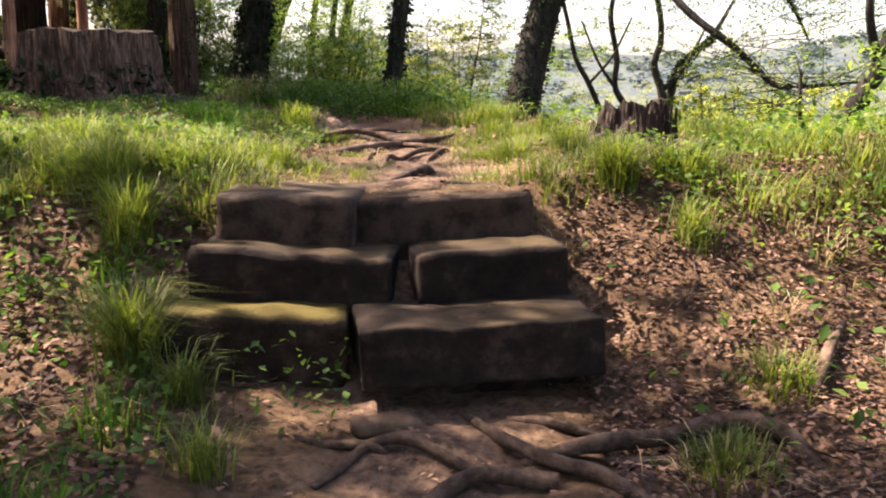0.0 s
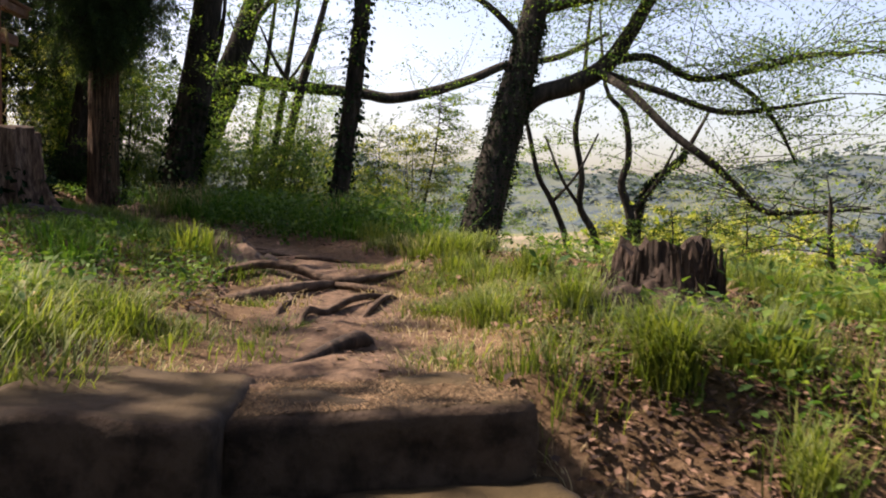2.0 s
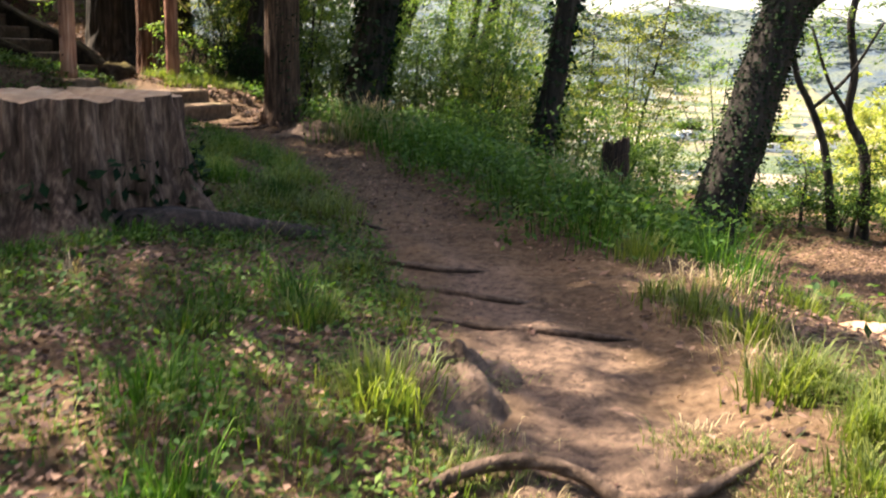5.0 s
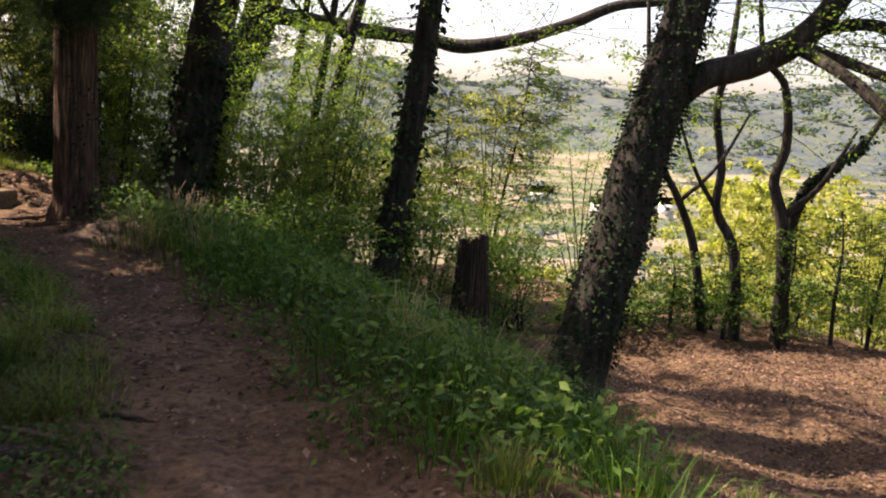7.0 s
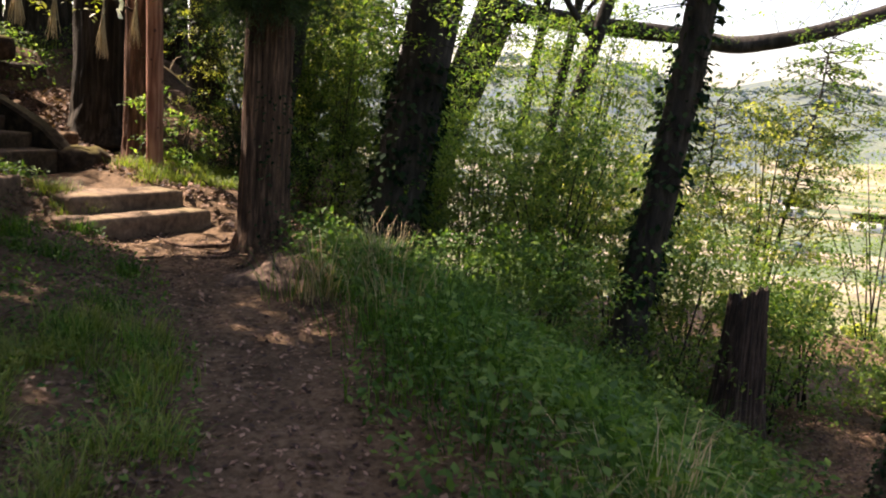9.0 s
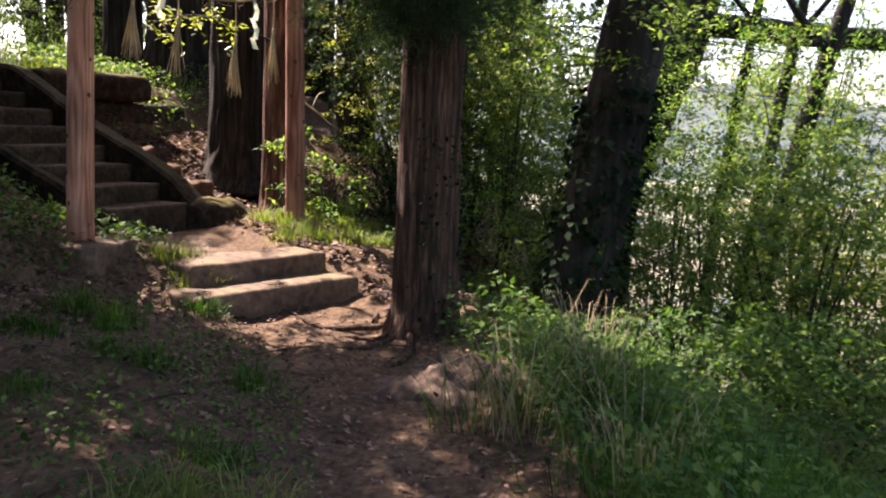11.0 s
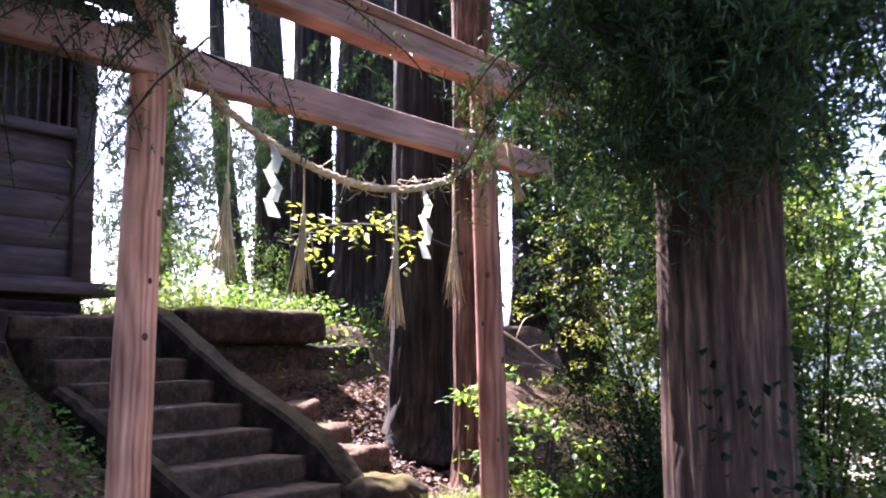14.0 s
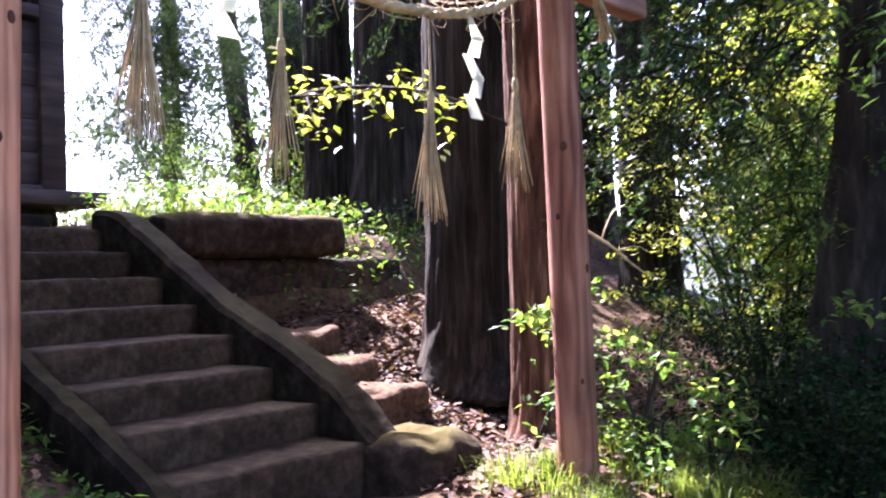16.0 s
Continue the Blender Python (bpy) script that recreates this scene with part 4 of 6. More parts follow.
def cedar_foliage(base, centres, n, length, leaf=0.065, per=50, droop=0.6, words="drooping dark cedar sprays", spread=0.28):
    c = np.asarray(centres, float)[rng.integers(0, len(centres), n)] + rng.normal(0, 1, (n, 3)) * spread
    crown(base, "cedar_foliage", c, flat_dirs(n, -0.2), rng.uniform(0.4, 1.0, n) * length, per, 0.022, leaf, M_NEEDLE, droop, words, 0.8, 0.13, bark=M_CEDARD)


cedar1, tr = cedar(-3.82, 13.62, 0.19, 12, "big cedar with ridged reddish-brown bark and ivy at its foot", 1.0)
ivy_p = [(-3.72, 13.58, 0.95, 0.19), (-3.74, 13.58, 1.7, 0.15), (-3.75, 13.58, 2.3, 0.14)]
ivy_on(cedar1, ivy_p, 420, 0.035, 0, 1, 0.012)
cedar_foliage(cedar1, [(-3.92, 13.4, 3.3), (-3.75, 13.35, 3.2), (-3.6, 13.4, 3.3), (-3.85, 13.4, 3.6), (-3.65, 13.4, 3.55), (-3.45, 13.4, 3.6), (-3.4, 13.4, 3.9), (-3.8, 13.5, 3.85), (-3.35, 13.6, 4.0), (-3.7, 13.4, 4.2), (-4.0, 13.5, 4.0)], 1900, 0.34, 0.04, 84, 0.75, spread=0.2)
cedar2, tr = cedar(-6.75, 16.35, 0.17, 11, "cedar with peeling reddish bark behind the gate", 2.0)
cedar3, tr = cedar(-7.6, 16.9, 0.36, 13, "wide cedar trunk above the leaf litter, shade put into its bark colour", 3.0)
cedar4, tr = cedar(-9.9, 18.6, 0.42, 13, "wide dark cedar on the terrace edge", 4.0)
cedar5, tr = cedar(-10.9, 18.6, 0.26, 13, "dark cedar beyond the terrace", 5.0)
cedar6, tr = cedar(-12.8, 19.9, 0.30, 13, "dark cedar trunk against the bright sky", 6.0, lean=(-0.8, 0))
cedar7, tr = cedar(-14.2, 20.2, 0.17, 13, "slender dark cedar against the bright sky", 7.0, lean=(-1.0, 0))
cedar8, tr = cedar(-8.3, 10.0, 0.40, 13, "massive dark cedar on the upper slope", 8.0)
cedar9, tr = cedar(-5.6, 9.0, 0.36, 13, "massive dark cedar on the upper slope", 9.0)
cedar10, tr = cedar(-6.6, 11.4, 0.30, 13, "dark cedar beside the gate", 10.0)
for base, cs, n in ((cedar2, [(-5.9, 16.9, 3.3), (-5.4, 16.8, 3.7), (-6.2, 17.1, 4.2), (-5.0, 16.4, 4.4), (-5.4, 17.4, 2.9), (-5.6, 17.0, 4.6)], 280),
                    (cedar3, [(-8.2, 17.8, 4.8), (-7.3, 17.6, 4.9)], 100),
                    (cedar4, [(-10.2, 18.6, 5.4), (-9.6, 18.5, 5.9), (-9.2, 18.6, 4.7)], 150),
                    (cedar6, [(-13.2, 18.8, 5.2), (-12.2, 19.0, 5.6), (-14.0, 18.8, 4.6), (-14.6, 19.2, 5.8)], 150),
                    (cedar10, [(-5.8, 12.75, 3.95), (-6.0, 12.6, 4.0), (-5.7, 12.6, 4.3), (-6.0, 12.5, 4.3), (-6.4, 12.4, 4.6), (-7.2, 12.4, 4.8)], 150),
                    (cedar6, [(-13.46, 17.31, 6.03), (-13.56, 17.52, 5.32), (-13.76, 17.51, 4.49), (-13.15, 17.61, 6.35), (-13.13, 17.92, 5.87), (-13.64, 18.43, 5.09), (-14.12, 18.0, 4.12)], 250),
                    (cedar7, [(-13.92, 17.97, 6.04), (-13.92, 18.37, 5.26), (-14.54, 18.53, 4.82), (-13.72, 18.47, 5.71), (-12.96, 18.49, 6.02), (-14.9, 19.09, 4.26), (-15.1, 18.83, 4.0), (-12.7, 19.22, 5.18)], 300),
                    (cedar9, [(-5.6, 9.2, 6.6), (-5.2, 9.8, 6.8), (-6.4, 9.2, 7.4)], 90),
                    (cedar8, [(-8.3, 10, 6.4), (-7.4, 10.2, 7.0), (-8.6, 9.2, 7.2)], 150)):
    cedar_foliage(base, cs, n * 2, 0.7, 0.05, 72)

# high unseen crowns added to shade the path, and the woods round about


def canopy(base, centres, n, spread=0.9, leaf=0.2, mat=None, reach=1.0):
    c = np.asarray(centres, float)[rng.integers(0, len(centres), n)] + rng.normal(0, 1, (n, 3)) * np.array([spread, spread, spread * 0.6])
    crown(base, "high_crown", c, flat_dirs(n, 0.0), rng.uniform(0.5, 1.2, n) * reach, 22, 0.08, leaf, mat or M_NEEDLE, 0.3, "dense dark crown that casts shade", 0.7, 0.45, twigs=False)


canopy(cedar10, [(-5.9, 12.8, 6.2), (-5.7, 13.2, 6.8), (-6.6, 12.1, 7.0), (-6.0, 11.7, 6.4), (-5.6, 12.3, 6.6)], 360, 0.6)
canopy(cedar9, [(-6.3, 7.7, 6.5), (-7.2, 8.0, 6.5), (-6.2, 7.3, 6.5), (-6.6, 8.6, 6.8)], 62, 0.7)
canopy(cedar9, [(-5.8, 10.3, 6.2), (-5.5, 10.9, 6.6), (-5.8, 9.1, 6.8), (-6.4, 10.7, 7.0)], 110, 0.6)
canopy(cedar9, [(-3.3, 10.2, 4.9), (-3.5, 11.0, 5.0), (-3.4, 11.9, 5.1), (-4.3, 10.6, 5.4), (-4.4, 11.6, 5.6)], 130, 0.5, 0.18)
canopy(cedar1, [(-3.8, 13.9, 5.0), (-3.3, 13.7, 5.2), (-4.4, 14.3, 5.3)], 130, 0.45, 0.16)
canopy(cedar8, [(-8.3, 10.0, 7.5), (-7.4, 9.6, 8.2), (-8.9, 10.8, 8.4), (-9.8, 9.6, 8.2), (-10.6, 10.6, 9.0), (-8.6, 11.6, 9.0), (-11.0, 9.4, 8.6)], 330, 1.1)
canopy(cedar10, [(-8.6, 13.4, 6.5), (-8.2, 12.9, 6.3), (-9.0, 13.0, 6.8), (-8.2, 13.9, 6.5)], 170, 0.38)
canopy(cedar9, [(-5.9, 10.8, 7.5), (-6.3, 11.5, 7.6), (-5.6, 12.6, 7.4), (-6.6, 12.3, 7.8)], 330, 0.6)
canopy(treeC, [(-2.7, 15.0, 6.4), (-2.2, 14.6, 7.2), (-3.4, 15.6, 7.2)], 30, mat=M_LEAF)
# Unseen cedar, added so that its crowns shade the stair and the slope beside it.
cedarH, tr = cedar(-16.3, 14.0, 0.4, 12, "unseen cedar added behind the hall to shade the stair", 19.0)
canopy(cedarH, [(-12.3, 15.8, 7.6), (-12.9, 15.3, 8.2), (-11.9, 16.0, 7.2), (-13.3, 15.9, 8.8), (-12.6, 14.9, 7.9), (-13.0, 16.3, 8.2), (-12.2, 16.4, 7.5)], 420, 0.30, 0.2, None, 0.5)
canopy(cedarH, [(-10.5, 14.0, 6.9), (-11.2, 13.2, 7.3), (-10.5, 12.9, 6.8), (-11.8, 14.2, 7.5), (-10.4, 13.4, 6.6), (-11.0, 12.2, 7.0), (-10.6, 11.6, 6.6)], 420, 0.42, 0.2, None, 0.5)
canopy(cedar2, [(-5.2, 16.4, 6.0), (-5.6, 16.6, 6.6), (-4.8, 16.4, 5.6)], 90, 0.4, 0.18, None, 0.6)
# Unseen cedars added beside and behind the start to block sun and sky.
for k, (x, y, r, cs) in enumerate(((-5.4, 1.6, 0.3, [(-5.6, 2.7, 6.8), (-6.2, 3.0, 6.4), (-5.6, 2.0, 6.4), (-4.3, 2.2, 6.2), (-3.7, 2.8, 6.0), (-3.4, 2.3, 6.2)]), (-3.6, -3.2, 0.3, [(-3.4, -2.4, 5.2), (-2.2, -2.8, 5.8), (-4.4, -1.6, 6.0), (-3.0, -3.6, 6.8)]), (2.4, -4.0, 0.28, [(2.2, -3.0, 5.0), (3.4, -3.4, 5.8), (1.0, -3.4, 6.0), (2.6, -4.4, 6.8)]),
                                (5.0, 0.6, 0.26, [(4.6, 0.8, 4.4), (5.4, 1.6, 5.2), (4.4, -0.4, 5.6), (5.4, 0.2, 6.4)]), (-5.2, 0.2, 0.3, [(-5.0, 0.4, 4.6), (-4.2, 1.0, 5.4), (-5.8, -0.4, 5.8), (-5.6, 1.2, 6.6)]), (-9.0, 6.2, 0.34, [(-9.8, 6.6, 6.0), (-10.2, 7.2, 6.6)]))):
    t, tr = cedar(x, y, r, 10, "unseen tall cedar added to block sun and sky", 20.0 + k)
    canopy(t, cs, 390 if k == 0 else 420, 0.7 if k == 0 else 1.0, 0.22)
for k, (x, y, r) in enumerate(((-8.2, 20.4, 0.28), (-6.4, 22.0, 0.22), (-9.6, 21.6, 0.3), (-7.4, 22.4, 0.26), (-11.4, 22.6, 0.28), (-13.4, 23.0, 0.16), (-15.8, 22.0, 0.2), (-17.5, 21.0, 0.2), (-15.0, 25.0, 0.2))):
    t, tr = cedar(x, y, r, 12, "dark cedar at the back of the woods", 40.0 + k)
    z = tr[0][2]
    canopy(t, [(x + 0.4, y - 0.5, z + 2.4), (x - 0.5, y - 0.4, z + 3.2), (x, y, z + 4.2), (x + 0.5, y, z + 5.4)][(2 if x < -9 else 0):], 240, 0.65, 0.12)

E_TR = [(-5.43, 16.8, gz(-5.43, 16.8) - 0.2, 0.26), (-5.35, 16.8, 1.4, 0.22), (-5.22, 16.8, 2.1, 0.19), (-5.09, 16.8, 3.0, 0.18), (-5.0, 16.8, 4.8, 0.13), (-4.85, 16.8, 7.0, 0.05)]
treeE = tree("leaning_tree", E_TR, "dark leaning trunk with creepers on a shaded slope", sides=18, seed=6.0)
ivy_on(treeE, E_TR, 500, 0.06, 0.0, 0.35, 0.04)
crown(treeE, "crown", along(E_TR, 30, 0.6), flat_dirs(30, 0.1), rng.uniform(0.5, 1.2, 30), 20, 0.08, 0.055, M_LEAF, 0.2)

# stumps


def stump(name, x, y, r, z0, z1, label, ragged=0.0, seed=0.0, cut=True, mat=None, flare=0.42, taper=0.0):
    """A hollow-edged stump: fluted bark outside, cut or broken wood on top."""
    base = empty(name, (x, y, z0), label, "tree stump")
    sides, n = 200, 18
    th = np.linspace(0, 2 * np.pi, sides, endpoint=False)
    s = np.linspace(0, 1, n)
    S, T = np.meshgrid(s, th, indexing="ij")
    R = r * (1 + flare * np.exp(-S * 3.2) * (1 + 0.5 * np.sin(T * 5 + seed)) + 0.045 * np.sin(T * 13 + seed + 1.2 * np.sin(T * 3)) + 0.03 * np.sin(T * 29 + 2 * S + np.sin(T * 4)) + 0.02 * np.sin(T * 47 + 3 * np.sin(S * 4 + T * 2)) + 0.03 * wob(T * 3, S * 6, seed))
    R *= 1 - taper * S
    top = z1 + ragged * (0.7 * np.sin(th + 2.4) + 0.5 * np.sin(th * 3 + seed) + 0.5 * np.sin(th * 7 + seed * 2) + 0.45 * np.sin(th * 19) + 0.35 * np.sin(th * 11 + 1))
    if not cut:
        ka = np.sort(rng.uniform(0, 2 * np.pi, 46))
        kh = rng.uniform(-1, 1, 46) ** 3 * 2.2 + 1.1 * np.sin(ka + 2.6)
        top = z1 + ragged * np.interp(th, ka, kh, period=2 * np.pi)
    Z = z0 + S * (top[None] - z0)
    V = np.stack([x + R * np.cos(T), y + R * np.sin(T), Z], -1).reshape(-1, 3)
    i, j = np.meshgrid(np.arange(n - 1), np.arange(sides), indexing="ij")
    a, b = i * sides + j, i * sides + (j + 1) % sides
    F = np.stack([a, b, b + sides, a + sides], -1).reshape(-1, 4)
    put("bark", mesh_np("bark", V, F, mat or M_CEDAR), base)
    Rt = R[-1]
    rings = []
    for k, f in enumerate((1.0, 0.9, 0.6, 0.3, 0.02)):
        rings.append(np.stack([x + Rt * f * np.cos(th), y + Rt * f * np.sin(th), (top if cut else top * f ** 0.7 + (z1 - 0.13) * (1 - f ** 0.7)) + 0.006 * (k > 0) * cut], -1))
    V = np.vstack(rings)
    i, j = np.meshgrid(np.arange(4), np.arange(sides), indexing="ij")
    a, b = i * sides + j, i * sides + (j + 1) % sides
    F = np.stack([a, b, b + sides, a + sides], -1).reshape(-1, 4)
    put("cut_face" if cut else "rotten_heart", mesh_np("cut_face", V, F, M_CUT if cut else M_ROT), base, "pale sawn top" if cut else "broken rotten wood")
    return base


stL = stump("big_stump", -2.95, 7.7, 0.5, 0.8, 1.60, "wide old stump with fluted dark bark and sawn top", 0.016, 1.0, True, M_STUMP, 0.8)
stR = stump("broken_stump", 0.97, 4.66, 0.2, 0.66, 1.08, "ragged rotten broken stump in grass", 0.024, 2.0, False, M_ROT, 0.9, 0.25)
stump("low_stump", 0.80, 7.22, 0.17, 0.62, 0.83, "low pale sawn stump beside the path", 0.004, 3.0)
stump("dark_stump", 0.02, 14.65, 0.2, -0.6, 0.82, "tall dark dead stump among bushes", 0.06, 4.0, False, M_ROT, 0.6, 0.28)
P = np.array([-2.95, 7.7, 0.0]) + np.stack([np.cos(q := rng.uniform(0, 6.28, 500)) * 0.64, np.sin(q) * 0.64, rng.uniform(0.95, 1.35, 500)], 1)
V, F = leaflets(P, rng.uniform(0.04, 0.09, 500), 0.8, 0.6)
put("ivy", mesh_np("ivy", V, F, M_IVY), stL, "creeper leaves over the bark")

def mound(name, x, y, rx, ry, h, seed, label, mat):
    """A ragged heap lying on the ground, ending under it all round."""
    u, th = np.meshgrid(np.linspace(0.02, 1, 22), np.linspace(0, 2 * np.pi, 48, endpoint=False), indexing="ij")
    f = 1 + 0.18 * np.sin(th * 3 + seed) + 0.1 * np.sin(th * 7 + 2 * seed)
    X, Y = x + rx * u * f * np.cos(th), y + ry * u * f * np.sin(th)
    Z = height(X, Y) - 0.02 + h * (1 - u ** 1.6) * (0.85 + 0.3 * wob(X * 9, Y * 9, seed)) + 0.035 * (1 - u) * wob(X * 30, Y * 26, seed + 2) + 0.02 * (1 - u) * wob(X * 70, Y * 64, seed)
    i, j = np.meshgrid(np.arange(21), np.arange(48), indexing="ij")
    p, q = i * 48 + j, i * 48 + (j + 1) % 48
    tagged(new(name, mesh_np(name, np.stack([X, Y, Z], -1).reshape(-1, 3), np.stack([p, p + 48, q + 48, q], -1).reshape(-1, 4), mat)), label, "mound")


q = rng.uniform(0, 2 * np.pi, 420)
s = rng.uniform(0.75, 1.12, 420) * 0.2
V, F = blades(np.stack([0.97 + s * np.cos(q), 4.66 + s * np.sin(q), np.full(420, 0.84)], 1), rng.uniform(0.04, 0.22, 420) + 0.06 * np.sin(q + 2.6), rng.uniform(0.008, 0.022, 420), 0.12)
put("splintered_rim", mesh_np("splintered_rim", V, F, M_ROT), stR, "upright rotten splinters")["kind"] = "stuff"

# exposed roots


def root(pts, label="bare tree root lying across the trodden path", thick=0.56, mat=None):
    q = [(x, y, gz(x, y) + up * 0.5, r * thick) for x, y, up, r in pts]
    me = tube_mesh("tree_root", q, mat or M_ROOT, n=12 * len(pts), sides=10, rough=0.3, seed=float(len(bpy.data.objects)))
    tagged(new("tree_root", me), label, "tree root", "roots across the path")


root([(-0.80, 5.42, -0.03, 0.02), (-0.72, 5.53, 0.05, 0.028), (-0.56, 5.62, 0.07, 0.034), (-0.40, 5.63, 0.07, 0.036), (-0.25, 5.57, 0.05, 0.036), (-0.10, 5.66, 0.05, 0.03), (0.02, 5.78, 0.03, 0.022), (0.12, 5.88, -0.03, 0.016)], "long bare root forming a ledge across the path", 0.56)
root([(-0.66, 4.98, -0.03, 0.03), (-0.57, 5.08, 0.04, 0.045), (-0.43, 5.27, 0.05, 0.045), (-0.33, 5.44, 0.05, 0.04), (-0.25, 5.58, 0.03, 0.03)], "thick bare root slanting over the path", 0.58)
root([(-0.40, 4.74, -0.02, 0.012), (-0.39, 4.83, 0.02, 0.018), (-0.37, 4.98, 0.03, 0.016), (-0.40, 5.13, 0.04, 0.016), (-0.37, 5.24, 0.03, 0.015), (-0.31, 5.27, -0.01, 0.012)], "thin twisted root sticking up from the path", 0.6)
root([(-0.30, 4.52, -0.01, 0.02), (-0.28, 4.66, 0.03, 0.026), (-0.23, 4.85, 0.02, 0.024), (-0.14, 5.02, 0.04, 0.028), (-0.04, 5.12, 0.03, 0.024), (0.06, 5.14, -0.02, 0.018)], thick=0.5)
root([(-0.10, 4.82, -0.01, 0.014), (-0.06, 4.95, 0.03, 0.022), (0.0, 5.08, 0.02, 0.018), (0.04, 5.14, -0.02, 0.014)], "short root curving out of the soil", 0.5)
root([(-0.24, 5.56, 0.02, 0.02), (-0.14, 5.47, 0.04, 0.022), (-0.03, 5.43, 0.03, 0.02), (0.06, 5.38, -0.02, 0.014)], thick=0.7)
root([(-0.30, 3.93, -0.05, 0.03), (-0.22, 4.05, -0.01, 0.05), (-0.14, 4.17, 0.02, 0.065), (-0.08, 4.24, 0.02, 0.07), (-0.04, 4.28, -0.06, 0.05)], "short broken root stub in the trodden path", 0.4, M_ROT)
root([(-2.55, 7.35, 0.10, 0.10), (-2.2, 7.5, 0.10, 0.09), (-1.95, 7.75, 0.06, 0.07), (-1.75, 8.0, 0.0, 0.05), (-1.6, 8.1, -0.06, 0.03)], "thick half-buried root running from the wide stump", 0.9, M_ROT)
BELOW = "bare root across the ground below the steps"
root([(0.05, 2.74, 0.0, 0.02), (0.19, 2.46, 0.05, 0.026), (0.30, 2.32, 0.05, 0.028), (0.41, 2.22, 0.04, 0.028), (0.52, 2.08, 0.02, 0.027), (0.62, 1.92, -0.03, 0.03)], "thick bare root below the steps", 0.78)
root([(0.22, 2.36, 0.0, 0.02), (0.42, 2.40, 0.09, 0.034), (0.62, 2.44, 0.09, 0.032), (0.82, 2.45, 0.10, 0.038), (0.95, 2.41, 0.06, 0.036), (1.03, 2.31, -0.02, 0.03), (1.06, 2.18, -0.08, 0.02)], "thick bare arching root below the steps", 0.78)
root([(0.45, 2.38, 0.0, 0.03), (0.62, 2.36, 0.02, 0.035), (0.85, 2.38, 0.02, 0.035), (0.98, 2.36, -0.03, 0.02)], BELOW, 0.65)
root([(-0.56, 2.56, -0.01, 0.008), (-0.36, 2.46, 0.03, 0.012), (-0.23, 2.41, 0.04, 0.014), (-0.16, 2.40, 0.0, 0.01)], "thin pale root below the steps", 1.0)
root([(-0.34, 2.2, -0.02, 0.016), (-0.28, 2.31, 0.02, 0.018), (-0.20, 2.42, 0.05, 0.02), (-0.08, 2.40, 0.05, 0.02), (0.06, 2.29, 0.03, 0.022), (0.16, 2.2, -0.02, 0.02)], BELOW, 0.75)
root([(-0.12, 2.02, -0.02, 0.03), (0.0, 2.16, 0.03, 0.034), (0.1, 2.23, 0.05, 0.03), (0.3, 2.22, 0.03, 0.03)], BELOW, 0.75)
root([(0.2, 2.66, 0.0, 0.016), (0.33, 2.59, 0.03, 0.02), (0.48, 2.56, 0.0, 0.016)], BELOW, 0.75)
tagged(stone("rock", -0.28, -0.08, 2.52, 2.64, gz(-0.18, 2.58) - 0.03, gz(-0.18, 2.58) + 0.035, M_STAIR, 12, 74, 0.02, 8, 0.45), "flat mossy stone lying below the steps", "rock")
for k in range(5):
    y0 = 6.9 + 0.42 * k
    xm = -0.55 - 0.3 * k * 1.1
    root([(xm - 0.5, y0 + 0.05, -0.01, 0.015), (xm - 0.2, y0, 0.02, 0.028), (xm + 0.1, y0 - 0.06, 0.02, 0.025), (xm + 0.4, y0 + 0.03, -0.02, 0.014)])
for k in range(9):
    a = 2.0 + 0.55 * k
    r1 = 0.5 + 0.3 * (k % 3)
    root([(-3.82 + 0.2 * math.cos(a), 13.62 + 0.2 * math.sin(a), 0.04, 0.05), (-3.82 + r1 * 0.6 * math.cos(a + 0.2), 13.62 + r1 * 0.6 * math.sin(a + 0.2), 0.03, 0.035), (-3.82 + r1 * math.cos(a - 0.1), 13.62 + r1 * math.sin(a - 0.1), 0.0, 0.02), (-3.82 + r1 * 1.5 * math.cos(a), 13.62 + r1 * 1.5 * math.sin(a), -0.03, 0.012)], "bare cedar root running over the soil", 0.42, M_CEDAR)
root([(1.12, 2.62, 0.02, 0.02), (1.24, 2.8, 0.06, 0.02), (1.36, 2.98, 0.05, 0.012)], "dead fallen stick on the leaf litter", 0.9)


def fallen_twigs(n, box, keep, label):
    """Short bent sticks lying on the ground."""
    x, y, d = scatter(n, *box, keep)
    paths = []
    for a, b in zip(x, y):
        t, L, r = rng.uniform(0, 6.28), rng.uniform(0.08, 0.32), rng.uniform(0.002, 0.006)
        q = [(a + s * L * math.cos(t + 0.3 * s), b + s * L * math.sin(t + 0.3 * s)) for s in (0, 0.5, 1)]
        paths.append([(u, v, gz(u, v) + rng.uniform(0.004, 0.03), r * w) for (u, v), w in zip(q, (1, 0.9, 0.5))])
    tagged(new("fallen_twigs", many_tubes("fallen_twigs", paths, M_ROOT, 6, 5)), label, "twigs", kind="stuff")


fallen_twigs(150, (0.6, 2.4, 1.8, 4.0), lambda x, y, d: (d < -0.5) * 1.0, "thin dead sticks strewn over the leafy bank")
fallen_twigs(160, (-3.2, -0.6, 1.6, 8.0), lambda x, y, d: (d > 0.5) * 1.0, "thin dead sticks strewn among the herbs")
fallen_twigs(120, (-6.5, -2.2, 10.5, 14.5), lambda x, y, d: (np.abs(d) > 0.25) * 1.0, "thin dead sticks strewn under the cedars")
fallen_twigs(120, (0.9, 5.0, 8.0, 15.0), lambda x, y, d: (d < -0.8) * 1.0, "thin dead sticks strewn over the clearing")
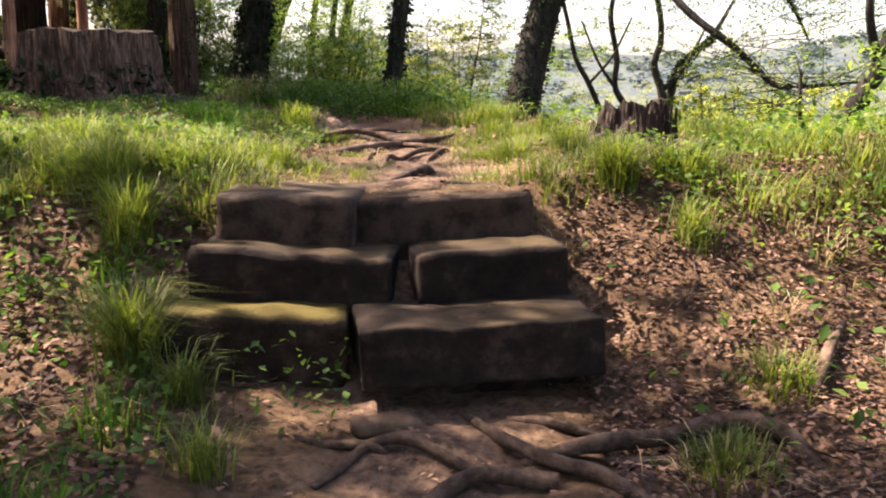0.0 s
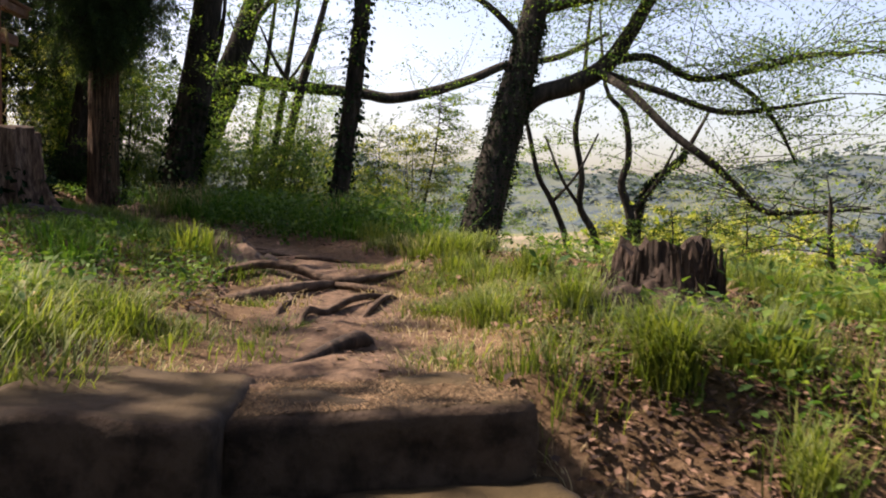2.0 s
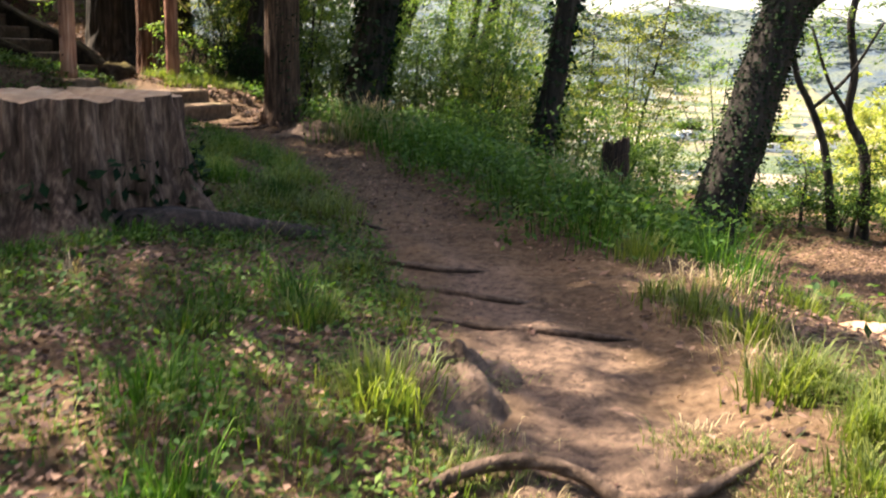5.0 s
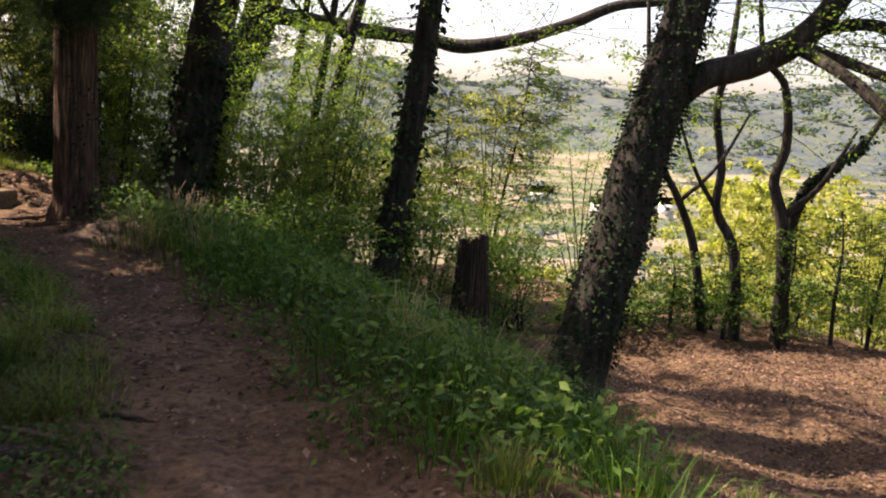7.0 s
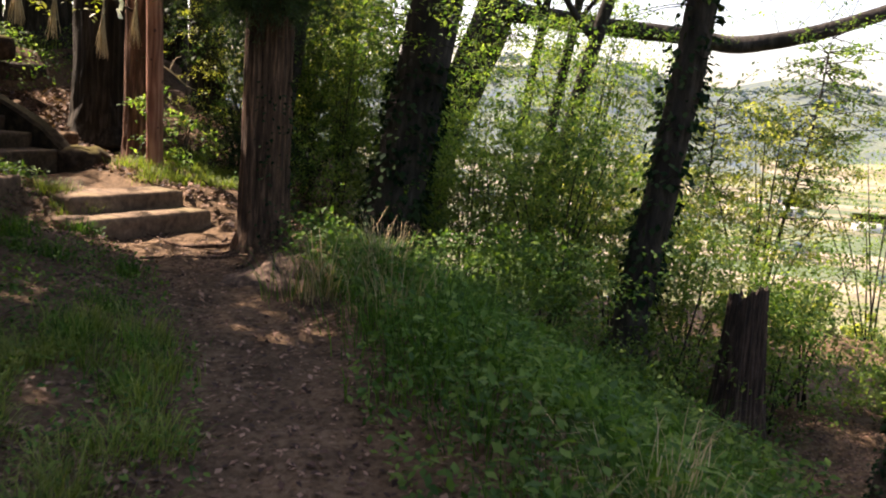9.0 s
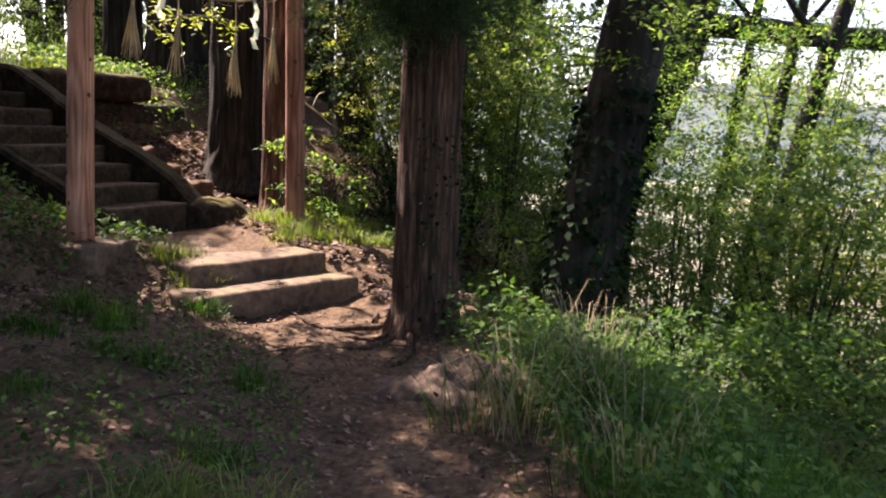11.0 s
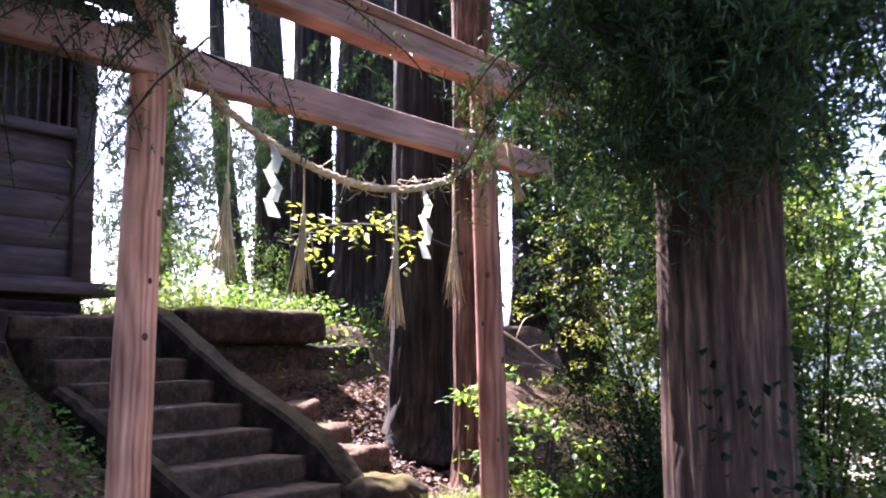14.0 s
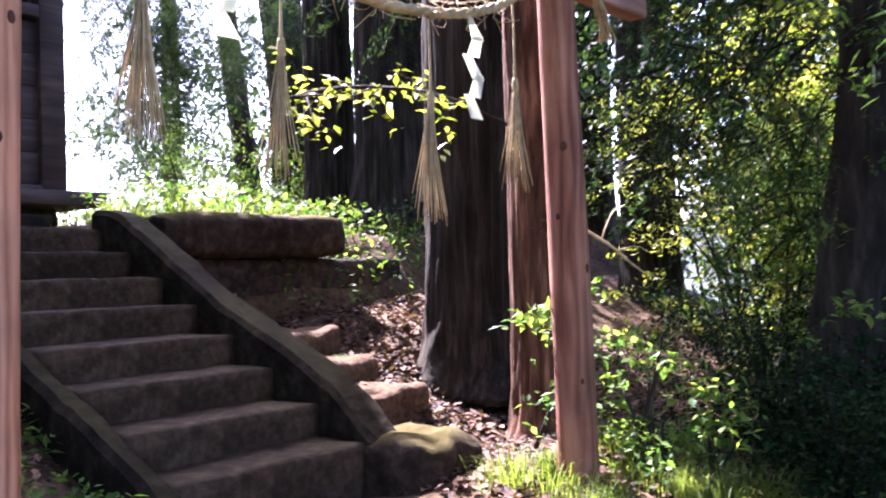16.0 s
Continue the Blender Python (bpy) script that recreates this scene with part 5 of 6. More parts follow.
twig = [(-6.02, 15.6, 2.42, 0.008), (-5.98, 15.8, 2.33, 0.007), (-5.94, 15.98, 2.22, 0.005), (-5.9, 16.12, 2.17, 0.002)]
tagged(new("dead_twig", many_tubes("dead_twig", [twig, [(-5.97, 15.84, 2.31, 0.005), (-5.95, 15.98, 2.33, 0.003), (-5.93, 16.06, 2.30, 0.001)], [(-5.98, 15.72, 2.37, 0.004), (-5.96, 15.78, 2.48, 0.003), (-5.95, 15.88, 2.52, 0.001)]], M_STRAW, 8, 5)), "pale bare dead twig beside the gate post", "twig")
for k, (x, y, z) in enumerate(((-7.3, 15.72, 1.60), (-7.72, 15.78, 1.74), (-8.15, 15.86, 1.90))):
    tagged(stone("earth_step", x - 0.4, x, y - 0.3, y + 0.32, z - 0.25, z, M_GROUND, 12, 81 + k, 0.035, 9, 0.2), "low trodden earth step beside the stair", "earth step", "earth steps up to the terrace")
mound("rotten_mound", 0.92, 4.56, 0.38, 0.34, 0.17, 3.0, "mound of crumbled rotten wood round a stump", M_ROT)
mound("root_knoll", -3.2, 12.7, 0.5, 0.42, 0.15, 8.0, "low knoll of soil and roots below the big cedar", M_ROOT)
mound("earth_mound", -0.84, 6.12, 0.30, 0.38, 0.17, 5.0, "dark earthy mound of soil and roots by the path", M_ROOT)

# ---------------------------------------------------------------- plants


def stuff(name, V, F, mat, label, category):
    return tagged(new(name, mesh_np(name, V, F, mat)), label, category, kind="stuff")


def grass(name, n, box, keep, hmin, hmax, width, mat, label, bend=0.7, clump=0.5):
    """Blades gathered into tussocks."""
    x, y, d = scatter(max(10, n // 26), *box, keep)
    k = rng.integers(0, len(x), n)
    size = rng.uniform(0.4, 1.3, len(x))
    px, py = x[k] + rng.normal(0, 0.045 + 0.03 * clump, n), y[k] + rng.normal(0, 0.045 + 0.03 * clump, n)
    H = rng.uniform(hmin, hmax, n) * size[k]
    ang = np.arctan2(py - y[k], px - x[k]) + rng.normal(0, 0.9, n)
    V, F = blades(on_ground(px, py, -0.01), H, width * rng.uniform(0.6, 1.3, n), bend, ang)
    stuff(name, V, F, mat, label, "grass")


grass("grass", 36000, (-3.6, -0.5, 3.45, 5.6), lambda x, y, d: (np.abs(d) > 0.58 + 0.15 * wob(x * 3, y * 3, 1)) * smoothstep(4.9, 3.7, y) * (0.45 + 0.9 * wob(x * 3, y * 3, 9)), 0.05, 0.15, 0.0045, M_GRASS, "lush fresh green grass on the bank", 1.15)
grass("grass", 15000, (0.25, 2.4, 3.6, 5.7), lambda x, y, d: (d < -0.5) * (np.hypot(x - 0.92, y - 4.58) > 0.45) * (0.35 + 0.6 * wob(x * 2, y * 2, 2)), 0.04, 0.13, 0.004, M_GRASS, "fresh green grass tussocks on the bank")
grass("grass", 15000, (-3.2, 1.0, 7.4, 14.5), lambda x, y, d: (d < -0.42) * (d > -2.4) * smoothstep(-0.4, -0.8, d) * (x < 0.55 - 0.05 * (y - 8)) * smoothstep(7.4, 8.6, y), 0.12, 0.38, 0.006, M_GRASSD, "tall dark green grass along the path", 1.0, 2.0)
grass("dry_grass", 900, (-3.0, 0.8, 8.0, 14.0), lambda x, y, d: (d < -0.5) * (d > -2.2) * (x < 0.5), 0.2, 0.5, 0.004, M_DRY, "dry stalks among the tall grass", 1.0, 2.0)
grass("grass", 15000, (-6, -0.6, 5.2, 13.2), lambda x, y, d: (d > 0.5) * (0.25 + 0.6 * wob(x * 1.7, y * 1.7, 3)), 0.05, 0.15, 0.006, M_GRASSD, "short patchy grass under the trees")
grass("grass", 5200, (-1.6, 1.4, 5.6, 8.6), lambda x, y, d: (np.abs(d) > 0.5) * (0.15 + 0.5 * wob(x * 2.6, y * 2.6, 12)), 0.06, 0.18, 0.006, M_GRASS, "bright scattered grass beside the path")
grass("grass", 6000, (-3.0, -0.9, 1.2, 3.4), lambda x, y, d: (d > 0.85) * (0.3 + 0.6 * wob(x * 2, y * 2, 4)), 0.06, 0.2, 0.006, M_GRASSD, "grass tussocks in shade on the bank")
grass("grass", 2600, (0.5, 2.8, 2.2, 4.2), lambda x, y, d: (d < -0.6) * (0.1 + 0.35 * wob(x * 2, y * 2, 5)), 0.07, 0.18, 0.005, M_GRASS, "scattered grass on the leaf-strewn bank")
grass("grass", 5000, (-6.3, -4.9, 12.7, 16.3), lambda x, y, d: (np.abs(d) > 0.62) * (np.hypot(x + 5.85, y - 15.5) < 0.8) * 1.0 + (np.hypot(x + 5.62, y - 13.62) < 0.3) * 1.0, 0.06, 0.17, 0.006, M_GRASS, "bright grass round the gate posts")
grass("grass", 9000, (-3.6, -1.3, 7.9, 11.0), lambda x, y, d: (d > 0.42) * (d < 1.6) * (0.45 + 0.7 * wob(x * 2, y * 2, 71)), 0.06, 0.17, 0.005, M_GRASS, "soft green grass along the shaded path", 1.1)
grass("grass", 6000, (-13, -9.4, 15.2, 19.5), lambda x, y, d: (y > 15.6) * 0.8, 0.10, 0.28, 0.012, M_GRASS, "sunlit grass on the terrace")
grass("dry_grass", 5000, (-2.5, 3.0, 2.2, 9.0), lambda x, y, d: (np.abs(d) > 0.4) * 0.5, 0.04, 0.13, 0.004, M_DRY, "dry straw-coloured grass stalks", 1.6)
grass("dry_grass", 5000, (-0.95, 0.75, 3.7, 6.0), lambda x, y, d: (np.abs(d) < 0.75) * (np.abs(d) > 0.15), 0.015, 0.05, 0.004, M_DRY, "trodden dry grass on the path edge", 1.6)

grass("grass", 16000, (-1.1, 0.9, 3.75, 6.4), lambda x, y, d: (np.abs(d) < 0.85) * smoothstep(0.08, 0.5, np.abs(d)) * (0.3 + 0.8 * wob(x * 4, y * 4, 21)), 0.015, 0.07, 0.004, M_GRASS, "short trodden grass on the path edge", 1.2)

def tussock(x, y, n, h, mat, label):
    n = int(n * 1.5)
    P = on_ground(x + rng.normal(0, 0.035, n), y + rng.normal(0, 0.035, n), -0.01)
    V, F = blades(P, h * rng.uniform(0.45, 1.15, n), 0.0042 * rng.uniform(0.6, 1.3, n), 1.0)
    tagged(new("grass_tussock", mesh_np("grass_tussock", V, F, mat)), label, "grass tussock")


for x, y, n, h in ((0.72, 3.72, 560, 0.24), (0.6, 4.35, 300, 0.18), (0.35, 4.5, 200, 0.15), (0.95, 3.4, 160, 0.18), (0.62, 5.4, 260, 0.17), (0.35, 5.9, 240, 0.17), (0.30, 6.25, 160, 0.18), (0.46, 6.1, 140, 0.16)):
    tussock(x, y, n, h, M_GRASS, "bright green arching grass tussock on the bank")
for x, y, n, h in ((-0.98, 2.75, 460, 0.30), (-0.78, 2.62, 120, 0.2), (-1.15, 3.3, 300, 0.28), (-1.3, 3.55, 300, 0.28), (-0.62, 2.2, 120, 0.18), (-0.34, 3.1, 110, 0.11)):
    tussock(x, y, n, h, M_GRASS, "green grass tussock beside the steps")
for x, y, n, h in ((-5.55, 15.62, 170, 0.2), (-5.3, 15.85, 150, 0.22), (-5.72, 15.3, 130, 0.16), (-5.1, 15.45, 130, 0.18), (-6.15, 15.5, 90, 0.14), (-5.45, 15.2, 120, 0.15)):
    tussock(x, y, n, h, M_GRASS, "bright sunlit grass tussock round the gate post")
tussock(-8.2, 15.75, 160, 0.14, M_GRASS, "bright grass tussock on the earth step")
tussock(-7.9, 15.95, 90, 0.12, M_GRASS, "bright grass tussock on the earth step")


def herbs(name, n, box, keep, zlo, zhi, size, mat, label, tilt=0.5, aspect=0.55):
    x, y, d = scatter(n, *box, keep)
    P = on_ground(x, y) + np.stack([0 * x, 0 * x, rng.uniform(zlo, zhi, len(x))], 1)
    V, F = leaflets(P, size * rng.uniform(0.5, 1.4, len(x)), tilt, aspect)
    stuff(name, V, F, mat, label, "undergrowth" if mat is not M_LITTER else "leaf litter")


herbs("undergrowth", 26000, (-6.5, -0.6, 4.5, 13.4), lambda x, y, d: (d > 0.5) * (0.5 + 0.5 * wob(x * 2.2, y * 2.2, 6)), 0.01, 0.10, 0.032, M_HERB, "low leafy herbs on the woodland floor")
herbs("undergrowth", 15000, (-3.2, -0.7, 1.2, 4.6), lambda x, y, d: (d > 0.75) * (0.45 + 0.5 * wob(x * 2.2, y * 2.2, 7)), 0.01, 0.12, 0.04, M_HERB, "low leafy herbs on the shaded bank")
herbs("undergrowth", 9000, (0.5, 4.0, 2.0, 8.0), lambda x, y, d: (d < -0.7) * (0.2 + 0.4 * wob(x * 2, y * 2, 8) + 0.3 * (x > 1.6)), 0.01, 0.2, 0.05, M_HERB, "leafy herbs on the sunny bank")
herbs("undergrowth", 16000, (0.75, 3.6, 3.3, 6.6), lambda x, y, d: (d < -0.7) * (np.hypot(x - 0.97, y - 4.62) > 0.4) * (0.35 + 0.7 * wob(x * 2.4, y * 2.4, 61)), 0.01, 0.16, 0.035, M_LEAF, "fresh green weeds on the sunny bank")
grass("grass", 9000, (0.9, 3.4, 3.4, 6.8), lambda x, y, d: (d < -0.7) * (np.hypot(x - 0.97, y - 4.62) > 0.4) * (0.3 + 0.8 * wob(x * 2.4, y * 2.4, 62)), 0.06, 0.2, 0.005, M_GRASS, "fresh grass among weeds on the sunny bank", 1.1)
herbs("undergrowth", 44000, (-3.6, 1.2, 7.8, 16.0), lambda x, y, d: (d < -0.6) * (x < 0.4 - 0.05 * (y - 8)) * 0.8, 0.02, 0.32, 0.05, M_HERB, "leafy undergrowth on the falling slope")
herbs("undergrowth", 10000, (-13, -8.8, 15.3, 20), lambda x, y, d: (y > 15.8) * 0.9, 0.02, 0.32, 0.06, M_LEAF, "sunlit yellow-green plants on the terrace")
herbs("leaf_litter", 84000, (0.45, 4.0, 1.2, 5.2), lambda x, y, d: (d < -0.42) * 0.75, 0.002, 0.03, 0.025, M_LITTER, "brown dead leaves on the bank", 0.3, 0.6)
herbs("leaf_litter", 60000, (0.0, 5.5, 5.5, 15.8), lambda x, y, d: (d < -0.75) * (x > 0.3 - 0.05 * (y - 8)) * 0.95, 0.002, 0.025, 0.036, M_LITTER, "reddish dead leaves on the flat clearing", 0.3, 0.6)
herbs("leaf_litter", 16000, (-8.8, -4.0, 13.0, 18.5), lambda x, y, d: (d < -0.55) * 0.9, 0.002, 0.04, 0.06, M_LITTER, "dead leaves under the cedars", 0.35, 0.6)
herbs("leaf_litter", 30000, (-6.5, 0.6, 0.5, 13.6), lambda x, y, d: np.where(np.abs(d) > 0.45, 0.6, 0.03 + 0.12 * (y > 9)), 0.002, 0.03, 0.04, M_LITTER, "scattered dead leaves on the soil", 0.3, 0.6)


herbs("leaf_litter", 16000, (-3.4, -0.75, 0.6, 3.6), lambda x, y, d: (d > 0.6) * 0.9, 0.002, 0.03, 0.035, M_LITTER, "dead leaves on the shaded bank", 0.35, 0.6)
herbs("leaf_litter", 34000, (-4.5, -0.4, 4.6, 9.6), lambda x, y, d: (d > 0.4) * 0.9, 0.002, 0.03, 0.03, M_LITTER, "dead leaves among the herbs by the path", 0.35, 0.6)
herbs("leaf_litter", 26000, (-2.2, 0.9, 1.2, 8.5), lambda x, y, d: (np.abs(d) < 0.75) * (0.3 + 0.7 * wob(x * 3, y * 3, 51)), 0.001, 0.008, 0.018, M_LITTER, "fine crumbs of leaves on the trodden path", 0.2, 0.5)
herbs("leaf_litter", 14000, (-5.6, -1.0, 8.5, 14.0), lambda x, y, d: (np.abs(d) < 0.9) * 0.9, 0.002, 0.02, 0.03, M_LITTER, "fallen leaves on the dark path", 0.3, 0.6)
herbs("undergrowth", 16000, (-9.0, -5.9, 9.5, 13.9), lambda x, y, d: (d > 0.5) * (0.6 + 0.5 * wob(x * 2, y * 2, 9)), 0.01, 0.16, 0.055, M_HERB, "dark low plants beside the stair")
herbs("leaf_litter", 20000, (-9.0, -5.0, 9.5, 13.9), lambda x, y, d: (d > 0.4) * 0.9, 0.002, 0.03, 0.045, M_LITTER, "dead leaves on the slope beside the stair", 0.35, 0.6)
herbs("undergrowth", 12000, (-2.0, 1.0, 8.2, 12.5), lambda x, y, d: (d < -0.3) * (d > -1.2) * 0.8, 0.02, 0.22, 0.045, M_HERB, "leafy plants at the path's edge")


herbs("leaf_litter", 3000, (0.6, 1.4, 4.1, 5.0), lambda x, y, d: np.hypot(x - 0.97, y - 4.6) < 0.36, 0.002, 0.05, 0.04, M_LITTER, "rotten chips round the broken stump", 0.5, 0.4)
herbs("undergrowth", 130, (-0.62, -0.2, 2.35, 2.68), lambda x, y, d: np.hypot(x + 0.42, y - 2.55) < 0.17, 0.05, 0.26, 0.035, M_HERB, "small leafy creeper in front of the steps")
herbs("leaf_litter", 12000, (-8.9, -5.2, 15.1, 17.5), lambda x, y, d: 0.95 + 0 * x, 0.002, 0.04, 0.05, M_LITTER, "pinkish dead leaves on the slope by the stair", 0.35, 0.6)


grass("grass", 9000, (-4.2, -0.7, 4.8, 8.4), lambda x, y, d: (d > 0.35) * (0.2 + 0.8 * wob(x * 2.2, y * 2.2, 31)), 0.03, 0.11, 0.004, M_GRASS, "fine yellow-green grass on the dappled ground")
herbs("undergrowth", 46000, (-4.2, -0.7, 4.6, 8.2), lambda x, y, d: (d > 0.35) * (0.5 + 0.7 * wob(x * 2.8, y * 2.8, 15)), 0.01, 0.08, 0.026, M_HERB, "low mixed green herbs on the dappled ground")
herbs("undergrowth", 20000, (-4.6, -0.9, 7.8, 12.6), lambda x, y, d: (d > 0.3) * (0.55 + 0.6 * wob(x * 2.4, y * 2.4, 14)), 0.01, 0.09, 0.032, M_HERB, "low dark plants by the path")


# dry earth trodden onto the top step block
u, v = rng.uniform(-0.33, 0.33, 26000), rng.uniform(-0.19, 0.19, 26000)
k = (rng.uniform(0, 1, 26000) < 0.5 + 0.6 * wob(u * 7, v * 7, 41))
ca, sa = math.cos(radians(9)), math.sin(radians(9))
P = np.stack([-0.01 + ca * u - sa * v, 3.61 + sa * u + ca * v, 0.757 + 0.035 * u * 1.0 + rng.uniform(0, 0.003, 26000)], 1)[k]
V, F = leaflets(P, rng.uniform(0.003, 0.008, len(P)), 0.2, 0.9)
stuff("dry_earth", V, F, M_EARTH, "dry sandy earth crumbs on the top step block", "soil")


def bush(x, y, r, h, n, mat, label, leaf=0.06, z=None):
    z0 = gz(x, y) if z is None else z
    base = empty("bush", (x, y, z0), label, "bush")
    k = max(4, n // 26)
    stems = []
    for q in range(k):
        a, s = rng.uniform(0, 6.28), rng.uniform(0.2, 1.0)
        e = (x + r * s * math.cos(a), y + r * s * math.sin(a), z0 + h * rng.uniform(0.45, 0.95))
        stems.append([(x + rng.normal(0, 0.08), y + rng.normal(0, 0.08), z0 - 0.05, 0.014), ((x + e[0]) / 2, (y + e[1]) / 2, z0 + (e[2] - z0) * 0.65, 0.009), (*e, 0.003)])
    put("branchwork", many_tubes("branchwork", stems, M_BARK, 6, 5), base)["kind"] = "stuff"
    c = np.stack([x + rng.normal(0, r * 0.5, n), y + rng.normal(0, r * 0.5, n), z0 + h * rng.beta(2.0, 1.6, n)], 1)
    P, S, paths = sprays(c, flat_dirs(n, 0.1), rng.uniform(0.25, 0.6, n) * (0.5 + r * 0.5), 32, 0.05, leaf * 0.84, 0.15)
    V, F = leaflets(P, S, 0.6, 0.5)
    put("leaves", mesh_np("leaves", V, F, mat), base)


for x, y, r, h, n, m in ((-0.4, 15.6, 0.7, 1.9, 240, M_LEAF), (0.6, 16.0, 0.7, 1.5, 200, M_LEAF), (-1.7, 17.3, 0.9, 4.0, 380, M_LEAF), (-0.8, 16.7, 0.7, 2.4, 240, M_LEAF), (-2.9, 16.9, 0.8, 2.8, 280, M_LEAF), (-1.7, 15.4, 0.8, 2.5, 360, M_LEAF), (-2.2, 14.6, 0.6, 0.9, 120, M_HERB), (-1.5, 13.6, 0.6, 1.0, 150, M_HERB), (-0.8, 13.9, 0.4, 0.6, 80, M_HERB),
                         (-2.5, 16.6, 1.1, 2.6, 300, M_LEAF), (-1.2, 17.0, 1.0, 2.6, 280, M_LEAFY), (0.3, 17.2, 0.9, 2.9, 260, M_LEAFY), (-4.0, 17.6, 0.9, 3.0, 280, M_LEAF), (-4.0, 17.8, 1.2, 3.4, 300, M_LEAF), (-5.6, 18.4, 1.2, 3.2, 300, M_LEAFY), (-6.8, 19.2, 1.2, 2.6, 240, M_LEAFY), (-3.6, 16.0, 0.8, 1.7, 220, M_LEAF),
                         # The M_IVY bushes take a dark leaf colour that stands for shade.
                         (-4.6, 15.5, 0.3, 0.35, 30, M_HERB), (-2.4, 20.4, 1.1, 4.0, 150, M_LEAFY), (-1.9, 18.8, 1.2, 4.4, 240, M_LEAF), (-5.1, 16.3, 0.5, 0.7, 330, M_IVY), (-5.7, 16.9, 0.6, 0.9, 330, M_IVY), (-4.53, 18.22, 0.7, 2.0, 200, M_LEAF), (-4.6, 17.2, 0.6, 3.2, 200, M_LEAF), (-5.3, 19.2, 0.8, 4.4, 130, M_NEEDLE), (-8.4, 21.4, 0.8, 5.6, 170, M_NEEDLE), (-11.7, 21.0, 0.8, 4.6, 150, M_NEEDLE), (2.2, 16.2, 0.6, 0.7, 130, M_HERB), (3.2, 16.4, 0.7, 0.7, 130, M_HERB), (4.3, 16.5, 0.8, 0.7, 130, M_LEAF), (1.5, 15.8, 0.5, 0.7, 110, M_LEAF), (5.6, 16.0, 0.9, 0.9, 150, M_LEAF), (0.3, 14.95, 0.4, 1.3, 90, M_HERB), (4.6, 10.5, 0.9, 1.2, 160, M_LEAFY), (4.0, 8.2, 0.9, 1.0, 160, M_LEAFY),
                         (3.0, 4.8, 0.6, 0.6, 120, M_LEAF), (6.0, 18.0, 1.4, 3.0, 240, M_LEAFY), (8.5, 16.0, 1.5, 3.0, 240, M_LEAFY), (4.5, 20.5, 1.5, 3.4, 240, M_LEAFY), (8.0, 12.0, 1.4, 2.4, 220, M_LEAFY), (2.0, 20.0, 1.3, 3.0, 200, M_LEAF), (7.0, 8.5, 1.2, 2.0, 200, M_LEAFY), (-5.2, 17.6, 0.9, 2.2, 200, M_LEAF), (-6.0, 17.9, 0.8, 2.2, 180, M_HERB), (-3.2, 18.6, 1.2, 3.0, 260, M_LEAF), (-6.6, 20.5, 1.2, 4.8, 300, M_NEEDLE), (-7.4, 21.4, 1.2, 5.4, 280, M_NEEDLE), (-12.6, 21.4, 1.1, 2.4, 200, M_LEAF), (-14.6, 21.6, 1.2, 2.6, 200, M_LEAF), (-12.0, 19.0, 0.8, 1.2, 120, M_LEAF), (-14.0, 19.0, 1.0, 1.6, 140, M_LEAF)):
    bush(x, y, r, h, n, m, "leafy green bush below the trees" if m is M_LEAF else "tall dark evergreen thicket among the trunks" if m is M_NEEDLE else "small yellow-green bush on the slope" if m is M_LEAFY else "low dark leafy bush", 0.13 if m is M_NEEDLE else 0.034 if m is M_IVY else 0.06)
for x, y, r, h in ((9, 30, 2.4, 6), (14, 34, 2.8, 7), (19, 31, 2.6, 6), (12, 42, 3.0, 7), (23, 40, 3.0, 7), (6, 38, 2.6, 6), (17, 24, 2.2, 5), (3, 32, 2.2, 5), (27, 33, 2.8, 6), (11, 27, 2.2, 6), (10, 34, 2.4, 6)):
    bush(x, y, r, 1.2 - gz(x, y) if 0.28 < x / y < 0.6 else h, 260, M_LEAFY, "yellow-green young tree down the slope", 0.30)
# Bushes out of view, added to dim the sky light on the steps.
for x, y in ((-2.6, -3.0), (0.6, -4.4), (3.0, -2.6), (4.8, 2.0), (-4.0, -1.0), (-4.6, 2.2), (5.4, -1.0)):
    bush(x, y, 1.1, 2.6, 150, M_HERB, "unseen leafy bush added to cut the sky light", 0.13)


def sapling(x, y, h, n, mat, label, leaf=0.05, lean=0.0):
    """A young tree: a thin crooked stem, level side shoots in tiers, leaves along them."""
    z = gz(x, y)
    st = [(x, y, z - 0.1, 0.028), (x + lean * 0.3, y, z + h * 0.35, 0.022), (x + lean * 0.7 + 0.04, y, z + h * 0.7, 0.014), (x + lean, y, z + h, 0.004)]
    base = tree("sapling", st, label, sides=7, flare=0.2, rough=0.15, seed=x * 3.0, n=16, category="young tree")
    tops = along(st, n, 0.3, 1.0)
    crown(base, "crown", tops, flat_dirs(n, 0.02), rng.uniform(0.2, 0.55, n) * (0.6 + h * 0.3), 26, 0.035, leaf, mat, 0.1, "leaves in level tiers")


for x, y, h, ln in ((3.83, 15.7, 1.5, 0.05), (4.41, 15.6, 1.6, -0.04), (4.9, 15.7, 1.5, 0.08), (3.2, 15.9, 1.2, 0.1), (5.5, 15.4, 1.7, 0.0), (2.55, 15.9, 0.9, -0.05)):
    sapling(x, y, h, 42, M_HERB, "young dark green tree at the edge of the clearing", 0.05, ln)
sapling(0.35, 17.6, 3.6, 150, M_LEAF, "slender young tree with light green layered leaves", 0.055, 0.45)
sapling(-0.45, 17.9, 2.9, 110, M_LEAF, "slender young tree with light green layered leaves", 0.055, 0.15)
